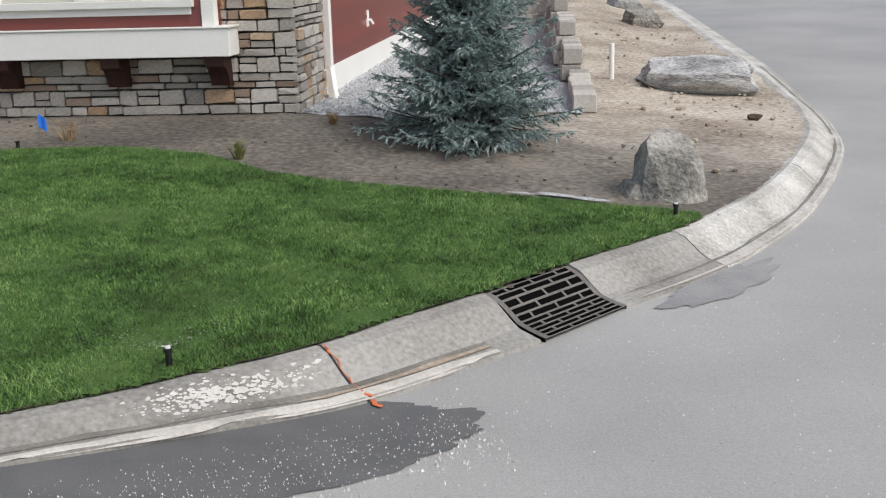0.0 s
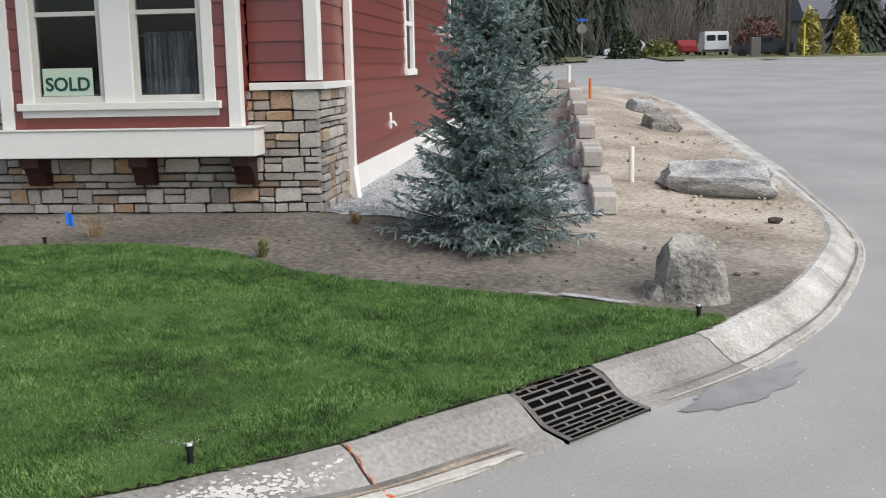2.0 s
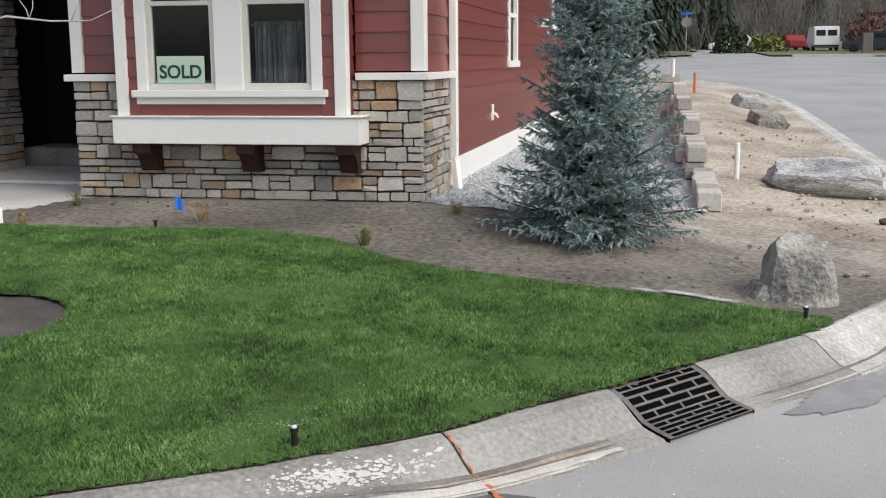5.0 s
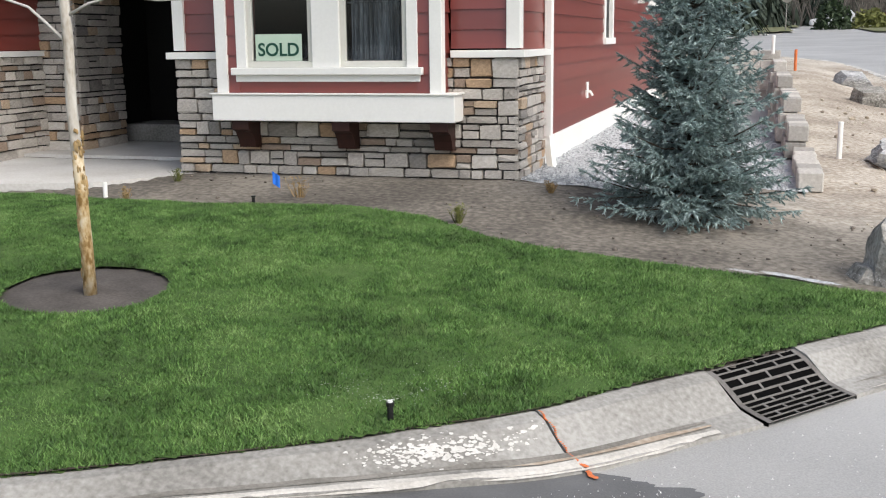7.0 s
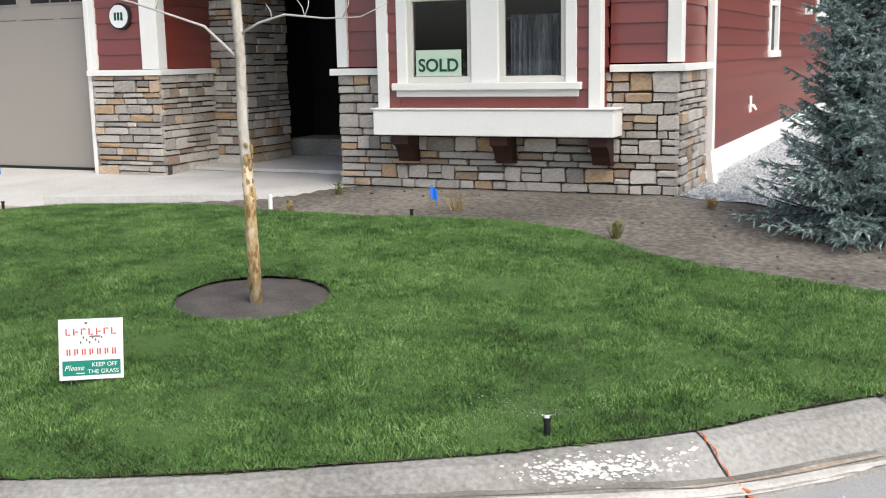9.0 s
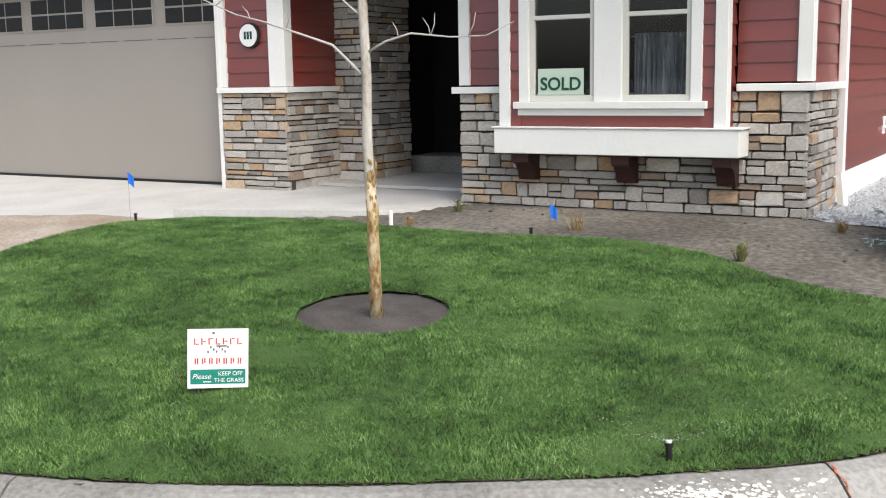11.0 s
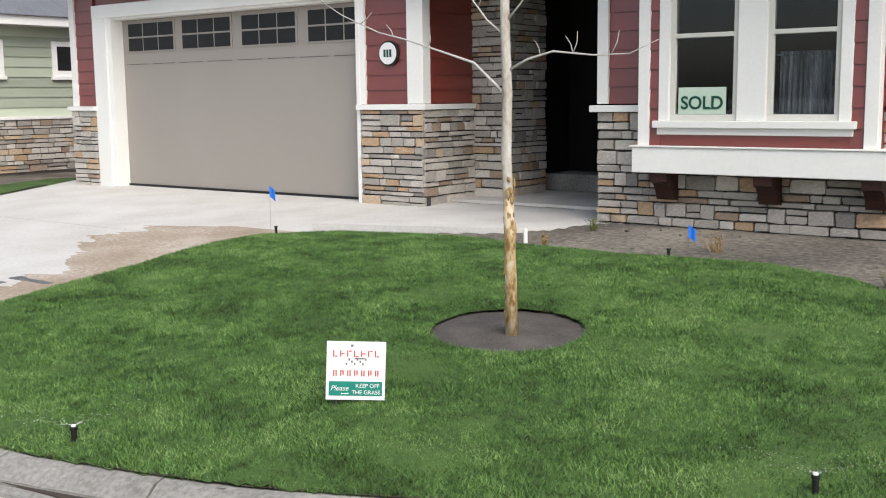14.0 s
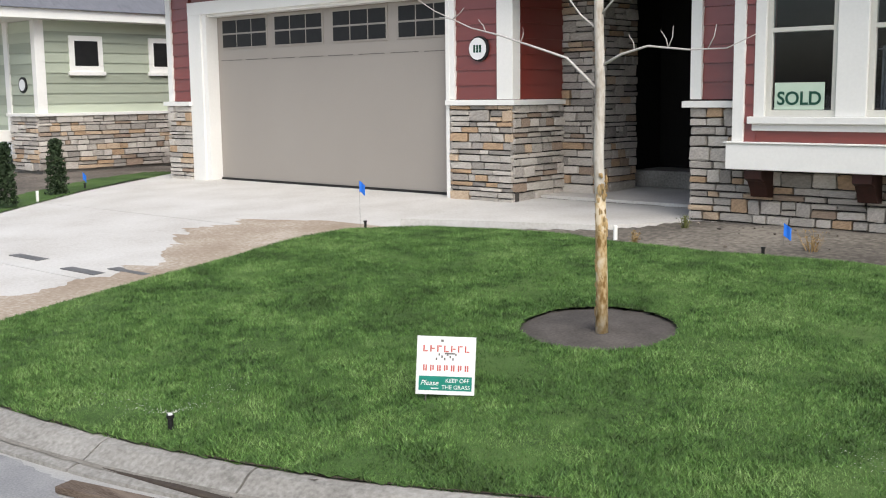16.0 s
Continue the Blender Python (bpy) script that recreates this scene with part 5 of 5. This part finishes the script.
def sprinkler(x, y, z, spray=True, h=0.075):
    th = tagged(empty("sprinkler", x, y, z), "black pop-up sprinkler head misting the lawn" if spray else "small black sprinkler head in the soil", "sprinkler", group="sprinklers")
    part("riser", tube(bmesh.new(), [(x, y, z - 0.04), (x, y, z + h * 0.75), (x, y, z + h * 0.78), (x, y, z + h)], [0.014, 0.014, 0.019, 0.019], 12), BLACK, th)
    if spray:
        part("nozzle", tube(bmesh.new(), [(x, y, z + h), (x, y, z + h + 0.008)], [0.012, 0.01], 10), SIGNW, th)
        rng = random.Random(int(x * 10))
        vs, fs = [], []
        for k in range(420):
            a = rng.uniform(0.0, 6.28)
            d = Vector((math.cos(a), math.sin(a), 0.0))
            s = 0.42 * rng.random() ** 2.2
            p = Vector((x, y, z + h + 0.006 + 0.34 * s - 0.35 * s * s + 0.12 * s * rng.random()))
            p += d * s
            w, i = 0.0007, len(vs)
            e = p + d * 0.007
            vs.extend([tuple(p + Vector((0, 0, w))), tuple(p - Vector((0, 0, w))), tuple(e)])
            fs.append((i, i + 1, i + 2))
        sp = tagged(from_arrays("spray", vs, fs, SIGNW), kind="stuff")
        sp.parent = th
        sp.matrix_parent_inverse = th.matrix_world.inverted()


for x, y in ((7.65, -6.05), (10.05, -3.34), (4.6, -7.42)):
    sprinkler(x, y, lot_z(x, y) + 0.02)
for x, y in ((5.1, -2.1), (1.12, -2.72), (-5.75, -1.85)):
    sprinkler(x, y, lot_z(x, y) + 0.02, False, 0.06)

# lawn sign: lettering that names a firm or a number is drawn as bars
sx, sy = 5.4, -6.32
sz = lot_z(sx, sy) + 0.04
turn = Matrix.Translation((sx, sy, sz)) @ Euler((radians(-4), radians(2.9), radians(42))).to_matrix().to_4x4() @ Matrix.Scale(0.965, 4)
sign = tagged(empty("lawn_sign", sx, sy, sz), "square white keep-off-the-grass lawn sign with green band", "sign")


def sign_part(name, x0, x1, z0, z1, mat, y=-0.004, label=""):
    bm = boxm(x0, x1, y, 0.0, z0, z1, 0.0)
    bm.transform(turn)
    part(name, bm, mat, sign, label)


sign_part("board", -0.155, 0.155, 0.0, 0.31, SIGNW)
def letters(name, body, size, x, z, mat, parent, place, y=-0.0075, slant=0.0):
    """Words as flat raised letters on a board's face."""
    data = bpy.data.curves.new(name, "FONT")
    data.body, data.size, data.extrude, data.shear = body, size, 0.0004, slant
    tmp = new(name, data)
    me = bpy.data.meshes.new_from_object(tmp.evaluated_get(bpy.context.evaluated_depsgraph_get()))
    bpy.data.objects.remove(tmp)
    me.materials.clear()
    me.materials.append(mat)
    me.transform(place @ Matrix.Translation((x, y, z)) @ Euler((radians(90), 0, 0)).to_matrix().to_4x4())
    ob = new(name, me)
    ob.parent = parent
    ob.matrix_parent_inverse = parent.matrix_world.inverted()
    return ob


for k in range(7):
    a = -0.122 + k * 0.0365
    sign_part("bar", a, a + 0.007, 0.228, 0.262, SIGNR, -0.006)
    sign_part("bar", a + 0.009, a + 0.024, 0.228 + 0.014 * (k % 3), 0.234 + 0.014 * (k % 3), SIGNR, -0.006)
    sign_part("bar", a + 0.003, a + 0.01, 0.126, 0.158, SIGNR, -0.006)
    sign_part("bar", a + 0.015, a + 0.022, 0.126 + 0.006 * (k % 2), 0.158, SIGNR, -0.006)
for k in range(8):
    a = -0.055 + k * 0.0145
    sign_part("bar", a, a + 0.008, 0.184 + 0.012 * ((k * 5) % 3), 0.197 + 0.012 * ((k * 5) % 3), IRON, -0.006)
sign_part("bar", -0.008, 0.045, 0.216, 0.224, IRON, -0.006)
sign_part("grommet", -0.03, -0.016, 0.282, 0.294, IRON, -0.006, "dark grommet")
sign_part("band", -0.14, 0.14, 0.022, 0.098, SIGNG, -0.006, "green band")
letters("lettering", "Please", 0.038, -0.132, 0.05, SIGNW, sign, turn, slant=0.3)
letters("lettering", "KEEP OFF", 0.03, 0.0, 0.066, SIGNW, sign, turn)
letters("lettering", "THE GRASS", 0.03, -0.02, 0.031, SIGNW, sign, turn)
sign_part("underline", -0.075, -0.035, 0.031, 0.036, SIGNW, -0.008)
for sxx in (-0.1, 0.1):
    bm = tube(bmesh.new(), [(sxx, 0.006, -0.08), (sxx, 0.006, 0.2)], [0.003, 0.003], 6)
    bm.transform(turn)
    part("wire_leg", bm, IRON, sign)

# ---------------------------------------------------------------- neighbouring green house
nb = tagged(empty("neighbour_house", -12, 3, 0), "sage green lap-sided house with white trim and stone base", "house")
NX = -9.0
siding(nb, (NX, -0.75), (0, 1), 8.0, 1.0, 2.61, GREEN)
siding(nb, (NX - 3.5, -0.75), (1, 0), 3.5, 0.62, 2.61, GREEN)
masonry(nb, (NX + 0.06, -0.85), (0, 1), 3.6, 0.0, 0.95, 31)
masonry(nb, (NX - 0.9, -0.85), (1, 0), 0.96, 0.0, 0.95, 32)
part("footing", boxm(NX - 3.5, NX + 0.02, -0.78, 7, -0.25, 0.0), CONCRETE, nb)
part("stone_cap", boxm(NX - 0.03, NX + 0.11, -0.9, 7, 0.95, 1.005), WHITE, nb)
part("stone_cap", boxm(NX - 0.95, NX - 0.035, -0.9, -0.75, 0.95, 1.005), WHITE, nb)
part("corner_board", boxm(NX - 0.1, NX + 0.035, -0.8, -0.62, 1.005, 2.61), WHITE, nb, "white corner board")
part("corner_board", boxm(NX - 1.1, NX - 0.95, -0.8, -0.68, 0.7, 2.61), WHITE, nb, "white corner board")
part("bay_skirt", boxm(NX - 3.3, NX - 0.95, -1.1, -0.76, 0.5, 0.7), WHITE, nb)
for a in (-0.05, 1.58):
    w = part("window", boxm(NX, NX + 0.04, a - 0.1, a + 0.56, 1.72, 2.36), WHITE, nb, "small square white-framed window")
    part("pane", boxm(NX + 0.02, NX + 0.046, a, a + 0.46, 1.83, 2.27), BLACK, w, "dark glass pane")
    part("window_sill", boxm(NX, NX + 0.07, a - 0.13, a + 0.59, 1.66, 1.73), WHITE, w)
part("fascia", boxm(NX + 0.3, NX + 0.36, -1.5, 7.4, 2.61, 2.78), WHITE, nb, "white gutter board")
part("fascia", boxm(NX - 3.9, NX + 0.36, -1.56, -1.5, 2.61, 2.78), WHITE, nb, "white gutter board")
part("soffit", boxm(NX - 3.9, NX + 0.3, -1.5, 7.4, 2.61, 2.64), WHITE, nb)
bm = bmesh.new()
v = [bm.verts.new(q) for q in ((NX + 0.42, -1.62, 2.78), (NX + 0.42, 7.4, 2.78), (NX - 8.5, 7.4, 2.78), (NX - 8.5, -1.62, 2.78), (NX - 4, 2.9, 5.0))]
for f in ((0, 1, 4), (1, 2, 4), (2, 3, 4), (3, 0, 4), (3, 2, 1, 0)):
    bm.faces.new([v[k] for k in f])
bmesh.ops.recalc_face_normals(bm, faces=bm.faces)
part("roof", bm, SHINGLE, nb, "grey shingle roof")
d2 = tagged(empty("number_plaque", NX - 0.5, -0.8, 1.55), "round white plaque with black rim on the green siding", "plaque")
part("rim", tube(bmesh.new(), [(NX - 0.5, -0.76, 1.5), (NX - 0.5, -0.79, 1.5)], [0.14, 0.14], 24), BLACK, d2, "black rim")
part("face", tube(bmesh.new(), [(NX - 0.5, -0.785, 1.5), (NX - 0.5, -0.8, 1.5)], [0.1, 0.1], 24), SIGNW, d2)


def drive_edge(y):
    return float(np.interp(y, [-7.95, -5.6, -4.1, -3.0, -2.0, 0.3, 1.0, 3.0], [-2.5, -3.4, -4.2, -4.9, -5.5, -6.6, -6.0, -6.0]))


tagged(sheet("neighbour_soil", lambda x, y: x <= drive_edge(y) - 0.8, lambda x, y: min(-0.05, drive_z(x, y) - 0.01), SOIL, -14, -2.5, -7.5, 3.0, 0.15, 0.02), "bare soil strip along the neighbouring house", "soil", kind="structure")
tagged(sheet("neighbour_turf", lambda x, y: drive_edge(y) - 0.95 < x < drive_edge(y) - 0.02, lambda x, y: min(-0.03, drive_z(x, y) + 0.01), TURF, -14, -2.5, -7.5, 3.0, 0.06, 0.02), "narrow green turf beside the driveway", "lawn", kind="structure")
for k, (x, y) in enumerate(((-5.55, -2.4), (-4.78, -3.55))):
    rng = random.Random(40 + k)
    vs, fs = [], []
    for q in range(1500):
        t = rng.random()
        r = 0.16 * (1 - 0.5 * t) * rng.random() ** 0.5
        a = rng.random() * 6.28
        c = Vector((x + r * math.cos(a), y + r * math.sin(a), -0.1 + 0.78 * t))
        i = len(vs)
        vs.extend([tuple(c + Vector((rng.uniform(-1, 1), rng.uniform(-1, 1), rng.uniform(-1, 1))) * 0.04) for _ in range(3)])
        fs.append((i, i + 1, i + 2))
    tagged(from_arrays("hedge_shrub", vs, fs, HEDGE), "small dark upright evergreen shrub", "shrub", group="evergreen shrubs")

# ---------------------------------------------------------------- distance
GZ = lambda y: -0.53 + rise(min(y, 110))
tagged(sheet("verge", lambda x, y: (x > 17 + (y - 60) * 0.02 and y > 66 - (x - 17) * 0.35 and y < 130) or (y > 112), lambda x, y: GZ(y) + 0.1, WEED, -80, 130, 30, 160, 3.0), "dull green roadside verge", "verge", kind="structure")
tagged(sheet("verge_corner", lambda x, y: inside([(11.0, 70), (9.0, 66), (-30, 60), (-30, 110), (12.0, 110)], x, y), lambda x, y: GZ(y) + 0.12, WEED, -30, 14, 55, 112, 1.0), "roadside verge at the street corner", "verge", kind="structure")


bm = bmesh.new()
edge = [(17.2, 66.0), (21.0, 64.6), (26.0, 62.9), (34.0, 60.1), (60.0, 51.0)]
pairs = [(bm.verts.new((x, y - 0.9, GZ(y) + 0.14)), bm.verts.new((x + 0.2, y + 0.3, GZ(y) + 0.16))) for x, y in edge]
for p, q in zip(pairs, pairs[1:]):
    bm.faces.new((p[0], q[0], q[1], p[1]))
lip = bmesh.ops.extrude_face_region(bm, geom=list(bm.faces))
for g in lip["geom"]:
    if isinstance(g, bmesh.types.BMVert):
        g.co.z -= 0.3
bmesh.ops.recalc_face_normals(bm, faces=bm.faces)
tagged(put("far_kerb", bm, DRIVE), "pale concrete kerb along the far side of the street", "kerb", kind="structure")


def hill(x, y):
    return GZ(y) + max(0, y - 125) * 0.35 + 4 * noise.noise(Vector((x * 0.02, y * 0.02, 0)))


tagged(sheet("hill", lambda x, y: True, hill, WOODS, -160, 220, 124, 260, 4.0), "bare brown wooded hillside", "hill", kind="structure")
rng = random.Random(77)


def conifer_mesh(vs, fs, x, y, z, h, r, n=150, fine=1.0):
    for k in range(n):
        t = rng.random() ** 0.8
        a = rng.random() * 6.28
        q = r * (1 - t) * rng.uniform(0.5, 1.1)
        c = Vector((x, y, z + h * (0.06 + 0.94 * t)))
        tip = c + Vector((math.cos(a) * q, math.sin(a) * q, -0.12 * h * (1 - t)))
        s = Vector((-math.sin(a), math.cos(a), 0)) * (0.16 * q + 0.1) * fine
        c = c.lerp(tip, 1 - fine) if fine < 1 else c
        i = len(vs)
        vs.extend([tuple(c + Vector((0, 0, 0.05 * h))), tuple(tip - s), tuple(tip + s)])
        fs.append((i, i + 1, i + 2))


vs, fs = [], []
for k in range(130):
    x, y = rng.uniform(-60, 110), rng.uniform(112, 200)
    conifer_mesh(vs, fs, x, y, hill(x, y) if y > 125 else GZ(y), rng.uniform(7, 17), rng.uniform(1.6, 3.2), 420, 0.6)
tagged(from_arrays("far_woods", vs, fs, CONIFER), "dark conifers on the distant hillside", "woods", kind="stuff")
vs, fs = [], []
for k in range(2000):
    x, y = rng.uniform(-60, 120), rng.uniform(100, 190)
    z, h = (hill(x, y) if y > 125 else GZ(y)), rng.uniform(4, 11)
    for q in range(10):
        a = rng.uniform(-0.6, 0.6) if q else 0.05
        b = Vector((x, y, z + (h * 0.3 * rng.random() if q else 0)))
        tip = b + Vector((math.sin(a) * h * 0.7, rng.uniform(-1, 1), h * 0.7))
        i, w = len(vs), 0.05 if q else 0.1
        vs.extend([(b.x - w, b.y, b.z), (b.x + w, b.y, b.z), tuple(tip)])
        fs.append((i, i + 1, i + 2))
tagged(from_arrays("far_bare_trees", vs, fs, WOODS), "bare brown trees on the distant hillside", "woods", kind="stuff")
for k, (x, y, h, r) in enumerate(((6.8, 62, 13, 2.6), (3.5, 66, 15, 3.2), (9.0, 92, 12, 2.4), (-1, 70, 14, 3), (14.5, 105, 10, 2.2), (33, 84, 12, 3.0), (38, 86, 13, 3.2))):
    th = tagged(empty("conifer", x, y, GZ(y)), "tall dark roadside conifer", "tree", group="roadside conifers")
    part("trunk", tube(bmesh.new(), [(x, y, GZ(y) - 0.2), (x, y, GZ(y) + h * 0.9)], [0.28, 0.05], 8), POLE, th)
    vs, fs = [], []
    conifer_mesh(vs, fs, x, y, GZ(y) + 0.4, h, r, 3200, 0.34)
    cr = from_arrays("crown", vs, fs, CONIFER)
    cr.parent = th
    cr.matrix_parent_inverse = th.matrix_world.inverted()


def bush(x, y, w, h, mat, label, n=700):
    vs, fs = [], []
    for k in range(n):
        d = Vector((rng.gauss(0, 1), rng.gauss(0, 1), abs(rng.gauss(0, 1)))).normalized() * rng.uniform(0.6, 1.05)
        c = Vector((x + d.x * w, y + d.y * w, GZ(y) + d.z * h))
        i = len(vs)
        vs.extend([tuple(c + Vector((rng.uniform(-1, 1), rng.uniform(-1, 1), rng.uniform(-1, 1))) * 0.28) for _ in range(3)])
        fs.append((i, i + 1, i + 2))
    tagged(from_arrays("bush", vs, fs, mat), label, "bush", group="roadside bushes")


bush(14.2, 82, 1.4, 2.2, HEDGE, "dark rounded roadside bush")
bush(17.2, 84, 1.6, 1.5, SHRUB, "low green roadside bush")
bush(25.2, 84, 2.0, 3.4, BUSHB, "reddish-brown leafless roadside bush")
bush(27.6, 76, 0.8, 3.6, BUSHY, "tall yellow roadside bush")
bush(30.5, 77, 0.9, 3.2, BUSHY, "tall straw-coloured roadside bush")
bush(8.0, 72, 0.9, 1.0, HEDGE, "dark low roadside bush")


def vehicle(x, y, yaw, length, width, height, mat, label, van=False):
    z = GZ(y)
    m = Matrix.Translation((x, y, z)) @ Euler((0, 0, radians(yaw))).to_matrix().to_4x4()
    th = tagged(empty("van" if van else "car", x, y, z), label, "van" if van else "car")
    if van:
        prof = [(-length / 2, 0.35), (-length / 2, height * 0.62), (-length / 2 + 0.15, height), (length * 0.22, height), (length * 0.36, height * 0.62), (length / 2, height * 0.5), (length / 2, 0.35)]
    else:
        prof = [(-length / 2, 0.3), (-length / 2, height * 0.62), (-length * 0.32, height * 0.66), (-length * 0.2, height), (length * 0.12, height), (length * 0.26, height * 0.64), (length / 2, height * 0.5), (length / 2, 0.3)]
    bm = bmesh.new()
    a = [bm.verts.new((-width / 2, y0, z0)) for y0, z0 in prof]
    b = [bm.verts.new((width / 2, y0, z0)) for y0, z0 in prof]
    bm.faces.new(a)
    bm.faces.new(b[::-1])
    for k in range(len(prof)):
        bm.faces.new((a[k - 1], a[k], b[k], b[k - 1]))
    bmesh.ops.recalc_face_normals(bm, faces=bm.faces)
    bmesh.ops.bevel(bm, geom=list(bm.edges), offset=0.07, segments=2, affect="EDGES")
    bm.transform(m)
    part("body", bm, mat, th)
    if van:
        for s in (-1, 1):
            bm = boxm(s * 0.45 - 0.36, s * 0.45 + 0.36, -length / 2 - 0.02, -length / 2 + 0.1, height * 0.62, height * 0.85, 0.03)
            bm.transform(m)
            part("rear_window", bm, BLACK, th)
        bm = boxm(-width / 2, width / 2, -length / 2 - 0.08, -length / 2 + 0.05, 0.4, 0.55, 0.02)
        bm.transform(m)
        part("bumper", bm, CARD, th)
    else:
        bm = boxm(-width / 2 - 0.01, width / 2 + 0.01, -length * 0.17, length * 0.1, height * 0.68, height * 0.92, 0.03)
        bm.transform(m)
        part("side_glass", bm, BLACK, th)
    for sx_ in (-1, 1):
        for sy_ in (-0.32, 0.32):
            bm = tube(bmesh.new(), [(sx_ * (width / 2 - 0.2), sy_ * length, 0.33), (sx_ * (width / 2 + 0.01), sy_ * length, 0.33)], [0.33, 0.33], 16)
            bm.transform(m)
            wh = part("wheel", bm, BLACK, th)


vehicle(21.9, 87, 0, 5.0, 2.0, 2.05, CARW, "white panel van parked at the roadside", True)
vehicle(20.2, 94, 10, 4.4, 1.75, 1.4, CARR, "dull red car parked at the roadside")
vehicle(14.8, 86, 90, 4.4, 1.75, 1.5, CARW, "white car parked by a bush")
vehicle(24.5, 78, 80, 4.6, 1.8, 1.6, CARD, "dark car parked behind the pole")
bm = tube(bmesh.new(), [(25.4, 73, GZ(73) - 0.3), (25.4, 73, 10)], [0.17, 0.14], 10)
tagged(put("utility_pole", bm, POLE), "dark wooden utility pole by the road", "utility pole")
bm = tube(bmesh.new(), [(26.4, 72, GZ(72) - 0.2), (26.4, 72, GZ(72) + 2.4)], [0.07, 0.07], 8)
tagged(put("marker_post", bm, YELLOW), "yellow roadside marker post", "post")
th = tagged(empty("street_sign", 10.5, 72, GZ(72)), "grey round-backed street sign with blue plates on a pole", "street sign")
part("pole", tube(bmesh.new(), [(10.5, 72, GZ(72) - 0.2), (10.5, 72, GZ(72) + 3.2)], [0.04, 0.04], 8), CONCRETE, th)
part("plate", tube(bmesh.new(), [(10.5, 71.95, GZ(72) + 2.4), (10.5, 71.92, GZ(72) + 2.4)], [0.38, 0.38], 8), CONCRETE, th)
part("name_plate", boxm(10.1, 10.9, 71.94, 71.97, GZ(72) + 2.95, GZ(72) + 3.1), BLUE, th)
part("name_plate", boxm(10.48, 10.52, 71.6, 72.4, GZ(72) + 3.12, GZ(72) + 3.27), BLUE, th)
bm = boxm(23.0, 23.7, 74, 74.6, GZ(74), GZ(74) + 1.5, 0.04)
tagged(put("utility_box", bm, IRON), "grey roadside utility cabinet", "cabinet")
bm = boxm(31, 42, 92, 100, GZ(92), GZ(92) + 3.0, 0.02)
hv = tagged(empty("far_house", 36, 96, GZ(92)), "distant pale grey house with a gable roof", "house")
part("wall", bm, CONCRETE, hv)
bm = bmesh.new()
v = [bm.verts.new(q) for q in ((30.5, 91.5, GZ(92) + 3), (30.5, 100.5, GZ(92) + 3), (42.5, 91.5, GZ(92) + 3), (42.5, 100.5, GZ(92) + 3), (30.5, 96, GZ(92) + 5.6), (42.5, 96, GZ(92) + 5.6))]
for f in ((0, 2, 5, 4), (3, 1, 4, 5), (0, 4, 1), (2, 3, 5), (0, 1, 3, 2)):
    bm.faces.new([v[k] for k in f])
bmesh.ops.recalc_face_normals(bm, faces=bm.faces)
part("roof", bm, SHINGLE, hv)
bm = tube(bmesh.new(), [(9.75, 13.4, 0.55), (9.75, 13.4, 0.98)], [0.03, 0.03], 8)
tagged(put("survey_stake", bm, ORANGE), "short orange survey stake in the dirt", "stake")
